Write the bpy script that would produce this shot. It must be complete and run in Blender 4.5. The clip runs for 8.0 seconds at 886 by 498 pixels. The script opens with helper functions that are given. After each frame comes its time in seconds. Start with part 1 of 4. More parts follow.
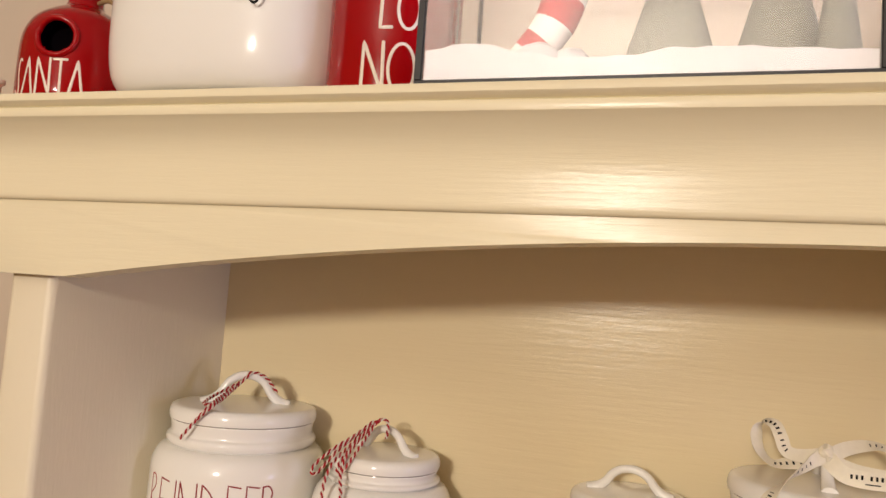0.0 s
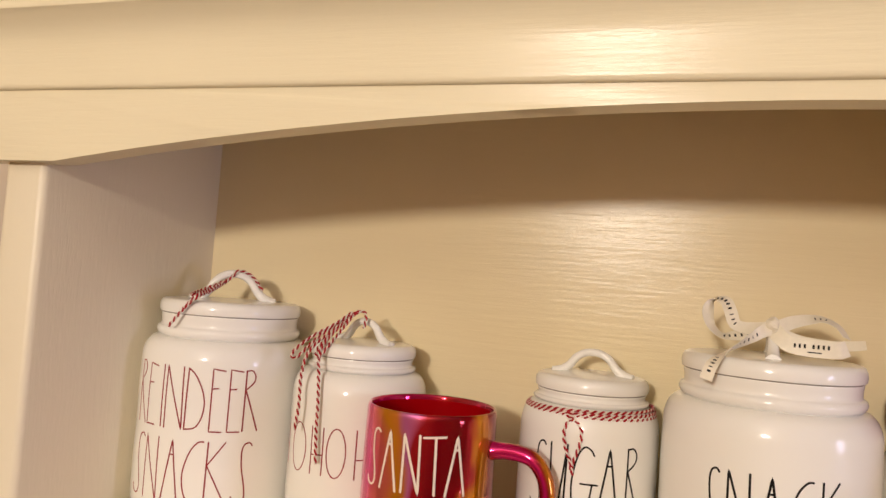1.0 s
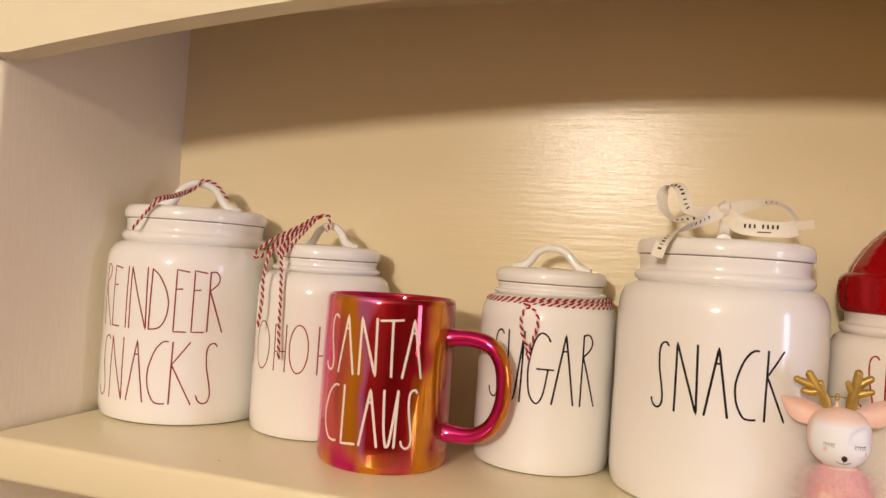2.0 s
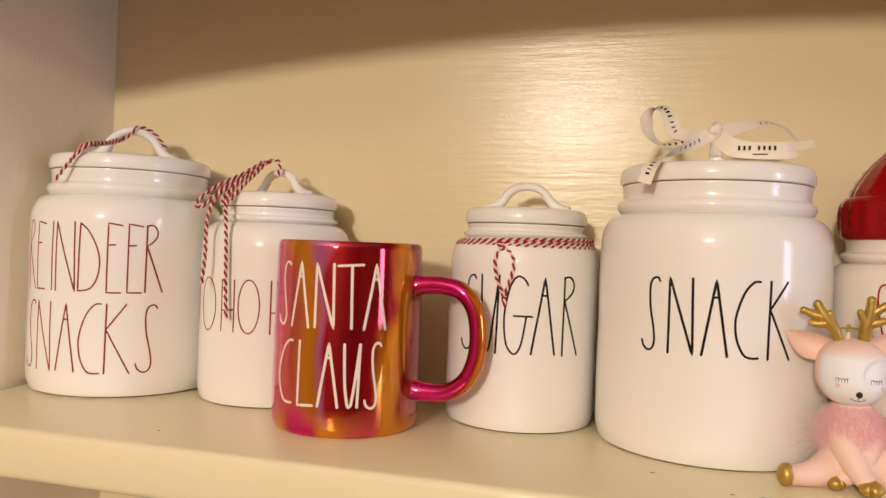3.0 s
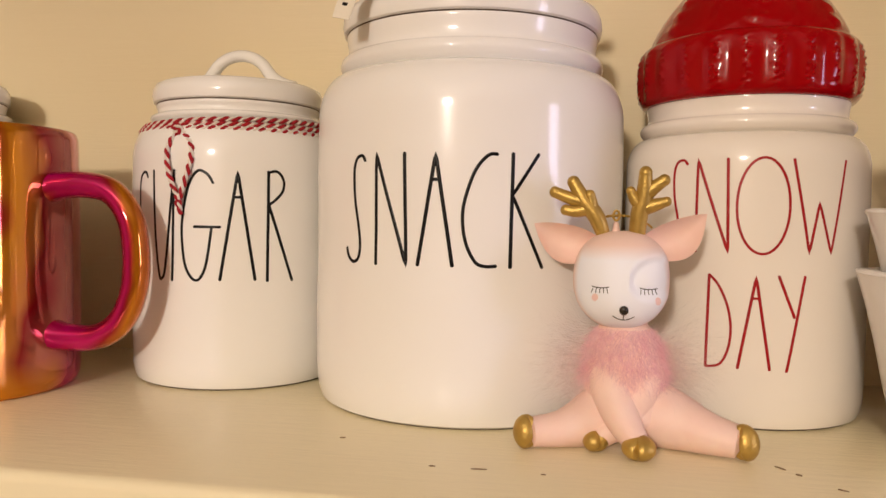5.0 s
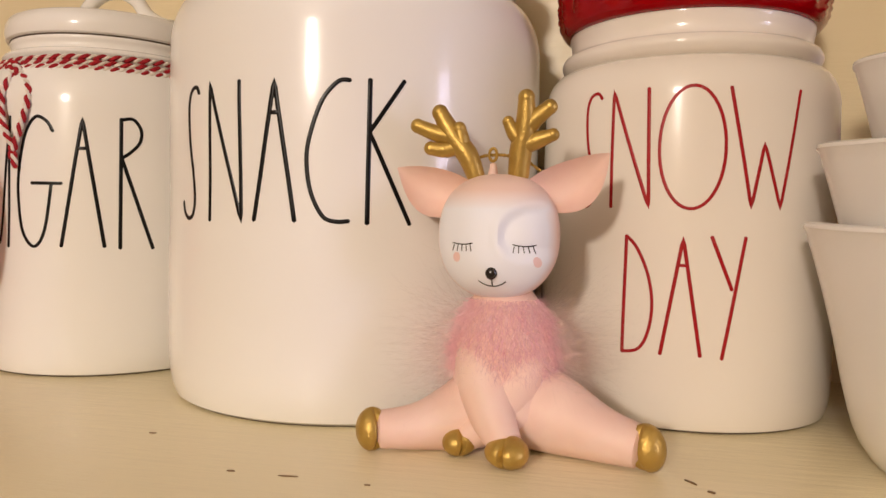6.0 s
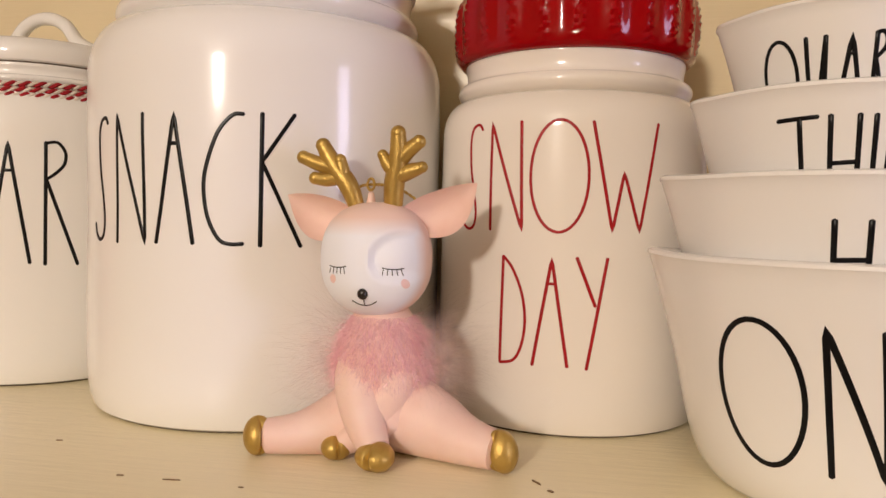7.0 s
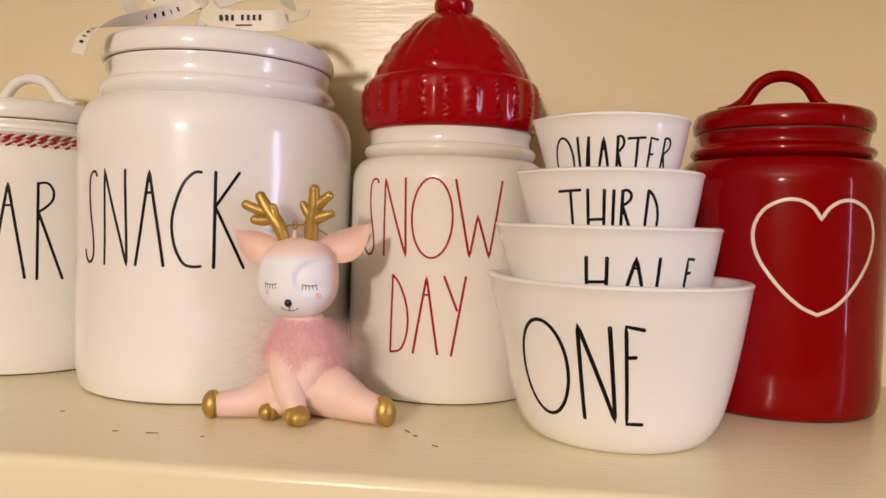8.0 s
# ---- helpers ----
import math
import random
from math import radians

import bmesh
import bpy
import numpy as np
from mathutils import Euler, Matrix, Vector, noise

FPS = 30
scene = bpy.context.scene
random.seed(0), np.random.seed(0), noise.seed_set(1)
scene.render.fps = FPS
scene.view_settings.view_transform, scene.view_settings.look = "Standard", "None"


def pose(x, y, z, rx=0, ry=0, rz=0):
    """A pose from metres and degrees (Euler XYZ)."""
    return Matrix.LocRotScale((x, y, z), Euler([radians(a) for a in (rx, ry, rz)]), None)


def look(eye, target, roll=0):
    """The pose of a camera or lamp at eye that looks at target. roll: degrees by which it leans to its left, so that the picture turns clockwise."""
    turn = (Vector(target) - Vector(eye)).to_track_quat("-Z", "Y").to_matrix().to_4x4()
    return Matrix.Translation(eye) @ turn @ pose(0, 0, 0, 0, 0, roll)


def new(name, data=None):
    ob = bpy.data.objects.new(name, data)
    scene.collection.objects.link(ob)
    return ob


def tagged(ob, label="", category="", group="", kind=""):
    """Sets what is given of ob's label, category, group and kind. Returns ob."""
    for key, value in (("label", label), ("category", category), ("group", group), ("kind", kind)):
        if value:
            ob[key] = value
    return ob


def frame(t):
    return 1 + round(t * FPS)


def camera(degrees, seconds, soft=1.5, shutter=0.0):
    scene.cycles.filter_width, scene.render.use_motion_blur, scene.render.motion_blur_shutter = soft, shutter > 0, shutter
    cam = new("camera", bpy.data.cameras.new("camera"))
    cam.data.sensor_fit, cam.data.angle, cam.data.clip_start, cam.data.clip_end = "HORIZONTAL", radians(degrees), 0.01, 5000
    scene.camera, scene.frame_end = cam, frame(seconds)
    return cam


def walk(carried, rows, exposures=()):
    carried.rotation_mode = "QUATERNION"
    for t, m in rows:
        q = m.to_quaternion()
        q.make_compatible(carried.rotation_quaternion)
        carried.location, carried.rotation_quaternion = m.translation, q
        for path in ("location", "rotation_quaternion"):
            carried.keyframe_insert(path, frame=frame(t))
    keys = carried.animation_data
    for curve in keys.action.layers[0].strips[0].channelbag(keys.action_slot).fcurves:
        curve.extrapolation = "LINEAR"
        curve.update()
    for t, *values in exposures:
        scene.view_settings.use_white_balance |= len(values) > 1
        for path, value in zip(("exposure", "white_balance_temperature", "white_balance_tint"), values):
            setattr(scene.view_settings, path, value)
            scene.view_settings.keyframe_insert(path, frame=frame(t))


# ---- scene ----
# The shelf's top is z = 0; x runs along the hutch, y into it.
cam = camera(61.46, 8.0)
METRES, EYE, TILT, LEAN, TURN = 0.6580, 0.2713, 4.5929, -4.0524, 17.2939
ROWS = [
    (0.0, 0.0, 0.0, 0.0, 0.0, 0.0, -0.0),
    (0.5, 0.0203, -0.0189, -0.0499, 0.59, -1.08, -0.17),
    (1.0, 0.0461, -0.0416, -0.0931, 0.9, -2.06, -0.13),
    (1.5, 0.0716, -0.0565, -0.1432, 0.66, -2.82, -0.15),
    (2.0, 0.0816, -0.0536, -0.1902, 0.17, -3.62, 0.13),
    (3.5, 0.0956, 0.0932, -0.2525, -4.77, -5.58, 2.33),
    (4.0, 0.1404, 0.154, -0.2644, -7.1, -6.36, 2.68),
    (4.5, 0.2116, 0.1786, -0.2952, -7.96, -7.05, 2.78),
    (5.0, 0.2886, 0.212, -0.3258, -7.26, -7.6, 2.57),
    (6.5, 0.4133, 0.2947, -0.3713, -4.22, -7.15, 2.65),
    (7.0, 0.4313, 0.2521, -0.3529, -6.06, -7.36, 2.42),
    (7.5, 0.4443, 0.1876, -0.3395, -8.5, -7.33, 2.01),
    (8.0, 0.4409, 0.1031, -0.3224, -10.66, -7.26, 1.68),
]
walk(cam, [(t, pose(0, 0, EYE, TILT, LEAN, TURN) @ pose(METRES * x, METRES * y, METRES * z, 90 + pitch, roll, yaw)) for t, x, y, z, yaw, pitch, roll in ROWS],
     [(0.0, -0.10, 6330, 8), (1.0, -0.04, 6430, 9), (2.0, 0.0, 6490, 10), (3.5, -0.05, 6500, 10), (5.0, -0.07, 6520, 11), (6.5, -0.12, 6420, 11), (8.0, -0.04, 6180, 11)])

# ---- light: a warm lamp in the room behind the viewer, a cool window to the side ----
world = bpy.data.worlds.new("world")
scene.world = world
world.use_nodes = True
world.node_tree.nodes["Background"].inputs[0].default_value = (1.0, 0.86, 0.72, 1)
world.node_tree.nodes["Background"].inputs[1].default_value = 0.02


def area_lamp(name, eye, target, w, h, watts, colour):
    data = bpy.data.lights.new(name, "AREA")
    data.shape, data.size, data.size_y, data.energy, data.color = "RECTANGLE", w, h, watts, colour
    ob = new(name, data)
    ob.matrix_world = look(eye, target)
    return ob


def round_lamp(name, place, radius, watts, colour):
    data = bpy.data.lights.new(name, "POINT")
    data.shadow_soft_size, data.energy, data.color = radius, watts, colour
    ob = new(name, data)
    ob.matrix_world = pose(*place)
    return ob


round_lamp("room_lamp", (-0.23, -1.85, 0.64), 0.10, 115, (1.0, 0.865, 0.735))
area_lamp("window_light", (2.05, -0.22, 0.20), (0.0, 0.55, 0.1), 0.26, 0.70, 10.0, (0.74, 0.70, 1.0))


# ---- materials ----
class Nodes:
    """Short hand for building a node material."""

    def __init__(self, name):
        self.mat = bpy.data.materials.new(name)
        self.mat.use_nodes = True
        self.tree = self.mat.node_tree
        self.bsdf = self.tree.nodes["Principled BSDF"]

    def add(self, kind, **values):
        node = self.tree.nodes.new(kind)
        for key, value in values.items():
            node.inputs[key.replace("_", " ")].default_value = value
        return node

    def link(self, a, out, b, into):
        self.tree.links.new(a.outputs[out], b.inputs[into])

    def coords(self, scale):
        tc = self.add("ShaderNodeTexCoord")
        mp = self.add("ShaderNodeMapping")
        mp.inputs["Scale"].default_value = scale
        self.link(tc, "Object", mp, "Vector")
        return mp

    def noise(self, scale, detail=3.0, stretch=(1, 1, 1), rough=0.5):
        n = self.add("ShaderNodeTexNoise", Scale=scale, Detail=detail, Roughness=rough)
        self.link(self.coords(stretch), "Vector", n, "Vector")
        return n

    def ramp(self, source, out, stops):
        r = self.add("ShaderNodeValToRGB")
        while len(r.color_ramp.elements) < len(stops):
            r.color_ramp.elements.new(0.5)
        for e, (pos, col) in zip(r.color_ramp.elements, stops):
            e.position, e.color = pos, (*col, 1)
        self.link(source, out, r, "Fac")
        return r

    def base(self, source, out="Color"):
        self.link(source, out, self.bsdf, "Base Color")

    def bump(self, source, out, strength, distance, before=None):
        b = self.add("ShaderNodeBump", Strength=strength, Distance=distance)
        self.link(source, out, b, "Height")
        if before:
            self.link(before, "Normal", b, "Normal")
        self.link(b, "Normal", self.bsdf, "Normal")
        return b

    def set(self, **values):
        for key, value in values.items():
            self.bsdf.inputs[key.replace("_", " ")].default_value = value
        return self


def mixed(a, b, f):
    return tuple(x + (y - x) * f for x, y in zip(a, b))


def brushed_paint(name, colour, stretch, rough=0.25):
    """Hand-brushed semi-gloss paint, with strokes along one direction."""
    m = Nodes(name).set(Roughness=rough, Specular_IOR_Level=0.26)
    tone = m.noise(5.0, 2.0)
    m.base(m.ramp(tone, "Fac", [(0.15, mixed(colour, (0.5, 0.4, 0.22), 0.10)), (0.7, colour)]))
    strokes = m.noise(1.0, 5.0, stretch, 0.65)
    lumps = m.noise(90.0, 2.0)
    first = m.bump(lumps, "Fac", 0.06, 0.0015)
    m.bump(strokes, "Fac", 0.34, 0.0008, first)
    gloss = m.noise(1.0, 4.0, tuple(s * 0.25 for s in stretch))
    r = m.ramp(gloss, "Fac", [(0.1, (rough - 0.01,) * 3), (0.9, (rough + 0.015,) * 3)])
    m.link(r, "Color", m.bsdf, "Roughness")
    return m.mat


def glaze(name, colour, rough=0.26, tint=0.06, coat=0.55, spec=0.14, shine=0.11):
    """Glazed stoneware: smooth, a little wavy, with faint tone changes and pin specks."""
    m = Nodes(name).set(Roughness=rough, Coat_Weight=coat, Coat_Roughness=shine, Specular_IOR_Level=spec)
    m.bsdf.inputs["Coat IOR"].default_value = 1.5 if spec > 0.12 else 1.3
    tone = m.noise(14.0, 3.0)
    m.base(m.ramp(tone, "Fac", [(0.35, mixed(colour, (0.45, 0.36, 0.25), tint)), (0.7, colour)]))
    wave = m.noise(28.0, 2.0)
    fine = m.noise(420.0, 2.0)
    first = m.bump(wave, "Fac", 0.07, 0.004)
    m.bump(fine, "Fac", 0.05, 0.0005, first)
    return m.mat


def plain(name, colour, rough=0.5, metal=0.0, grain=0.1, scale=60.0, bump=0.1, spec=0.5):
    m = Nodes(name).set(Roughness=rough, Metallic=metal, Specular_IOR_Level=spec)
    n = m.noise(scale, 4.0)
    m.base(m.ramp(n, "Fac", [(0.3, mixed(colour, (0, 0, 0), grain)), (0.7, colour)]))
    fine = m.noise(scale * 6, 3.0)
    m.bump(fine, "Fac", bump, 0.001)
    return m.mat


CREAM = brushed_paint("cream_paint", (0.83, 0.76, 0.555), (18, 40, 260), 0.22)
CREAM_BACK = brushed_paint("yellow_cream_paint", (0.79, 0.68, 0.445), (18, 40, 260), 0.20)
CREAM_UPRIGHT = brushed_paint("cream_paint_upright", (0.80, 0.73, 0.57), (480, 480, 55), 0.34)
CREAM_SHELF = brushed_paint("cream_shelf_paint", (0.86, 0.77, 0.52), (40, 380, 60), 0.22)
WHITE_GLAZE = glaze("white_glaze", (0.86, 0.85, 0.82), tint=0.04)
WARM_GLAZE = glaze("warm_white_glaze", (0.84, 0.79, 0.72))
RED_GLAZE = glaze("red_glaze", (0.30, 0.0008, 0.003), 0.20, 0.0, 0.8, 0.08, 0.03)
RED_DEEP = glaze("deep_red_glaze", (0.225, 0.0004, 0.0015), 0.22, 0.0, 0.7, 0.04, 0.05)
BLACK_INK = plain("black_glaze_line", (0.005, 0.005, 0.006), 0.3, bump=0.02, spec=0.2)
RED_INK = plain("red_glaze_line", (0.36, 0.008, 0.012), 0.35, bump=0.02, spec=0.2)
RED_INK_DARK = plain("dull_red_glaze_line", (0.27, 0.02, 0.028), 0.4, bump=0.02, spec=0.2)
WHITE_INK = plain("white_raised_line", (0.80, 0.72, 0.62), 0.35, bump=0.02)
TWINE_RED = plain("red_cotton", (0.40, 0.01, 0.02), 0.9, grain=0.3, scale=900)
TWINE_WHITE = plain("white_cotton", (0.78, 0.72, 0.64), 0.9, grain=0.15, scale=900)
RIBBON = plain("cream_satin_ribbon", (0.80, 0.74, 0.61), 0.45, grain=0.06, scale=300)
# dark lid seams, and the shadow painted under jar and pot feet
GAP = plain("dark_seam_and_foot_shade", (0.10, 0.07, 0.05), 0.8)
BLACK_METAL = plain("black_metal", (0.015, 0.014, 0.016), 0.45)
WALL_PAINT = plain("beige_wall_paint", (0.66, 0.57, 0.47), 0.7, grain=0.06, scale=8)
BROWN_PAINT = plain("brown_wall_paint", (0.33, 0.225, 0.10), 0.7, grain=0.08, scale=8)
CEILING_PAINT = plain("white_ceiling_paint", (0.78, 0.76, 0.72), 0.8, grain=0.04, scale=8)
FLOOR_WOOD = plain("brown_floor", (0.16, 0.08, 0.03), 0.5, grain=0.3, scale=12)
GOLD = plain("gold_paint", (0.56, 0.37, 0.09), 0.40, 0.6, 0.25, 160, 0.2)
SNOW = plain("fake_snow", (0.62, 0.60, 0.61), 0.8, grain=0.05, scale=400, bump=0.6)


def lustre():
    """Iridescent lustre glaze: sheen and reflections painted as bands of crimson, magenta and gold that wander round
    the mug.
    """
    m = Nodes("iridescent_lustre_reflections").set(Roughness=0.06, Metallic=0.62, Coat_Weight=0.35, Coat_Roughness=0.02)
    tc = m.add("ShaderNodeTexCoord")
    sep = m.add("ShaderNodeSeparateXYZ")
    m.link(tc, "Object", sep, "Vector")
    turn = m.add("ShaderNodeMath")
    turn.operation = "ARCTAN2"
    m.link(sep, "X", turn, 0)
    neg = m.add("ShaderNodeMath")
    neg.operation = "MULTIPLY"
    neg.inputs[1].default_value = -1
    m.link(sep, "Y", neg, 0)
    m.link(neg, 0, turn, 1)
    wander = m.noise(26.0, 2.0, (1, 1, 0.6))
    mul = m.add("ShaderNodeMath")
    mul.operation = "MULTIPLY_ADD"
    mul.inputs[1].default_value = 1.1
    m.link(wander, "Fac", mul, 0)
    m.link(turn, 0, mul, 2)
    to01 = m.add("ShaderNodeMapRange")
    to01.inputs["From Min"].default_value, to01.inputs["From Max"].default_value = -2.6, 3.7
    m.link(mul, 0, to01, "Value")
    # mauve and darkened crimson: the reflected surroundings, painted into the bands
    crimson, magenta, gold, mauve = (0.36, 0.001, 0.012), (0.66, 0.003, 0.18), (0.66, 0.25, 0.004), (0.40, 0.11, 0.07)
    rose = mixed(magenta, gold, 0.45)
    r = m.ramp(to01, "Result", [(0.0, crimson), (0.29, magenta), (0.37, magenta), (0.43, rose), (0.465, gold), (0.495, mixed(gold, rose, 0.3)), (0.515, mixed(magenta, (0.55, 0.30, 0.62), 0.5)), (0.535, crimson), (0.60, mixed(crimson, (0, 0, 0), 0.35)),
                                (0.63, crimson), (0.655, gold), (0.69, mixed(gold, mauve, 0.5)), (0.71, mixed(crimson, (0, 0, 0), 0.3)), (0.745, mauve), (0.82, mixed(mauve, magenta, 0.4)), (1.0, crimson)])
    low = m.add("ShaderNodeMapRange")
    low.inputs["From Min"].default_value, low.inputs["From Max"].default_value = 0.012, 0.030
    lift = m.add("ShaderNodeMath")
    lift.operation = "MULTIPLY_ADD"
    lift.inputs[1].default_value = 0.02
    m.link(wander, "Fac", lift, 0)
    m.link(sep, "Z", lift, 2)
    m.link(lift, 0, low, "Value")
    foot = m.noise(22.0, 1.0, (1, 1, 0.2))
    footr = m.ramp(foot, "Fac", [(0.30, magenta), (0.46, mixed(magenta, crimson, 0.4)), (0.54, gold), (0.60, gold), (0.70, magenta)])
    mix = m.add("ShaderNodeMix")
    mix.data_type = "RGBA"
    m.link(low, "Result", mix, "Factor")
    m.tree.links.new(footr.outputs["Color"], mix.inputs[6])
    m.tree.links.new(r.outputs["Color"], mix.inputs[7])
    m.tree.links.new(mix.outputs[2], m.bsdf.inputs["Base Color"])
    wave = m.noise(30.0, 2.0)
    m.bump(wave, "Fac", 0.12, 0.004)
    return m.mat


LUSTRE = lustre()


def handle_lustre():
    """The same sheen painted on the handle by facing: magenta in front, gold on the outer curve, crimson behind."""
    m = Nodes("iridescent_handle_sheen").set(Roughness=0.09, Metallic=0.6, Coat_Weight=0.35, Coat_Roughness=0.02)
    geo = m.add("ShaderNodeNewGeometry")
    sep = m.add("ShaderNodeSeparateXYZ")
    m.link(geo, "Normal", sep, "Vector")
    wander = m.noise(40.0, 2.0)
    add = m.add("ShaderNodeMath")
    add.operation = "MULTIPLY_ADD"
    add.inputs[1].default_value = 0.9
    m.link(wander, "Fac", add, 0)
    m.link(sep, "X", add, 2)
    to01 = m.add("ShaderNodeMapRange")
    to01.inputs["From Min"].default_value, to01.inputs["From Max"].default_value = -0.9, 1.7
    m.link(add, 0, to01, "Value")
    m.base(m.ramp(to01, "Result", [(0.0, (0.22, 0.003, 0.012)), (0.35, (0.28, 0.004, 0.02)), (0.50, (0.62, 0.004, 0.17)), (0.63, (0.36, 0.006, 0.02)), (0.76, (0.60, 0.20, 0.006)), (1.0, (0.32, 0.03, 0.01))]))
    return m.mat


LUSTRE_HANDLE = handle_lustre()


def clear_glass():
    m = Nodes("clear_glass").set(Roughness=0.02, Transmission_Weight=0.93, IOR=1.45, Base_Color=(0.95, 0.93, 0.92, 1))
    return m.mat


GLASS = clear_glass()


# ---- mesh helpers ----
def smooth_by_angle(mesh, degrees=38):
    for p in mesh.polygons:
        p.use_smooth = True
    mesh.set_sharp_from_angle(angle=radians(degrees))


def part(name, bm, material, parent=None, label=""):
    """Links a bmesh as one mesh object under a thing or a part."""
    bmesh.ops.recalc_face_normals(bm, faces=bm.faces[:])
    mesh = bpy.data.meshes.new(name)
    bm.to_mesh(mesh)
    bm.free()
    for one in material if isinstance(material, (list, tuple)) else [material]:
        mesh.materials.append(one)
    smooth_by_angle(mesh)
    ob = new(name, mesh)
    if parent:
        ob.parent = parent
    return tagged(ob, label)


def thing(name, place, label, category, group="", kind="", turn=0):
    ob = new(name)
    ob.matrix_basis = pose(*place, 0, 0, turn)
    ob.empty_display_size = 0.02
    return tagged(ob, label, category, group, kind)


def box(bm, lo, hi, bevel=0.0, segments=2):
    size = [b - a for a, b in zip(lo, hi)]
    mid = [(a + b) / 2 for a, b in zip(lo, hi)]
    made = bmesh.ops.create_cube(bm, size=1, matrix=Matrix.Translation(mid) @ Matrix.Diagonal((*size, 1)))
    if bevel:
        edges = {e for v in made["verts"] for e in v.link_edges}
        bmesh.ops.bevel(bm, geom=list(edges), offset=bevel, segments=segments, profile=0.5, affect="EDGES")
    return bm


def solid(lo, hi, bevel=0.0, segments=2):
    return box(bmesh.new(), lo, hi, bevel, segments)


def spline(points, steps=8, closed=False):
    """A smooth curve through points (Catmull-Rom)."""
    pts = [Vector(p) for p in points]
    n = len(pts)
    out = []
    for i in range(n if closed else n - 1):
        get = (lambda k: pts[k % n]) if closed else (lambda k: pts[min(max(k, 0), n - 1)])
        a, b, c, d = get(i - 1), get(i), get(i + 1), get(i + 2)
        for s in range(steps):
            u = s / steps
            out.append(0.5 * (2 * b + (c - a) * u + (2 * a - 5 * b + 4 * c - d) * u * u + (3 * b - a - 3 * c + d) * u ** 3))
    if not closed:
        out.append(pts[-1])
    return out


def ring_frames(points, closed=False):
    """Tangent and two normals along a path, carried without twist."""
    n = len(points)
    out = []
    up = None
    for i in range(n):
        a = points[(i - 1) % n] if closed or i else points[0]
        b = points[(i + 1) % n] if closed or i < n - 1 else points[-1]
        t = (b - a).normalized()
        if up is None:
            up = Vector((0, 0, 1)) if abs(t.z) < 0.9 else Vector((0, 1, 0))
        side = t.cross(up).normalized()
        up = side.cross(t).normalized()
        out.append((t, side, up))
    return out


def tube(bm, points, radius, segments=8, closed=False, flat=1.0, slot=0):
    """A round bar along a path; radius is a number or one for each point; rounded ends."""
    pts = [Vector(p) for p in points]
    n = len(pts)
    radii = radius if isinstance(radius, (list, tuple)) else [radius] * n
    frames = ring_frames(pts, closed)
    rings = []
    for p, r, (t, side, up) in zip(pts, radii, frames):
        rings.append([bm.verts.new(p + r * (math.cos(a) * side + flat * math.sin(a) * up)) for a in (2 * math.pi * k / segments for k in range(segments))])
    faces = []
    for i in range(n if closed else n - 1):
        a, b = rings[i], rings[(i + 1) % n]
        for k in range(segments):
            faces.append(bm.faces.new((a[k], a[(k + 1) % segments], b[(k + 1) % segments], b[k])))
    if not closed:
        for ring, (t, _, _), p, r, sign in ((rings[0], frames[0], pts[0], radii[0], -1), (rings[-1], frames[-1], pts[-1], radii[-1], 1)):
            tip = bm.verts.new(p + t * r * 0.6 * sign)
            for k in range(segments):
                faces.append(bm.faces.new((ring[k], ring[(k + 1) % segments], tip)))
    for f in faces:
        f.material_index = slot
    return bm


def lathe(profile, segments=64, warp=None):
    """A turned form from (radius, height) pairs; a radius of 0 closes it."""
    bm = bmesh.new()
    rows = []
    for r, z in profile:
        if r < 1e-6:
            rows.append([bm.verts.new((0, 0, z))])
        else:
            row = []
            for k in range(segments):
                a = 2 * math.pi * k / segments
                co = Vector((r * math.sin(a), -r * math.cos(a), z))
                row.append(bm.verts.new(warp(co, a) if warp else co))
            rows.append(row)
    for a, b in zip(rows, rows[1:]):
        for k in range(segments):
            j = (k + 1) % segments
            if len(a) == 1:
                bm.faces.new((a[0], b[k], b[j]))
            elif len(b) == 1:
                bm.faces.new((a[k], a[j], b[0]))
            else:
                bm.faces.new((a[k], a[j], b[j], b[k]))
    return bm


def curve_profile(points, steps=5):
    return [(max(p.x, 0.0), p.z) for p in spline([(r, 0, z) for r, z in points], steps)]


def ball(bm, centre, radii, u=24, v=16, slot=0, turn=None):
    made = bmesh.ops.create_uvsphere(bm, u_segments=u, v_segments=v, radius=1)
    m = Matrix.Translation(centre) @ (turn.to_4x4() if turn else Matrix.Identity(4)) @ Matrix.Diagonal((*radii, 1))
    bmesh.ops.transform(bm, matrix=m, verts=made["verts"])
    for f in {f for vert in made["verts"] for f in vert.link_faces}:
        f.material_index = slot
    return made["verts"]


# ---- tall thin hand lettering: strokes of each letter in a unit box ----
def oval(n=40):
    return [(0.5 + 0.5 * math.sin(2 * math.pi * k / n + 0.2), 0.5 + 0.5 * math.cos(2 * math.pi * k / n + 0.2)) for k in range(n + 1)]


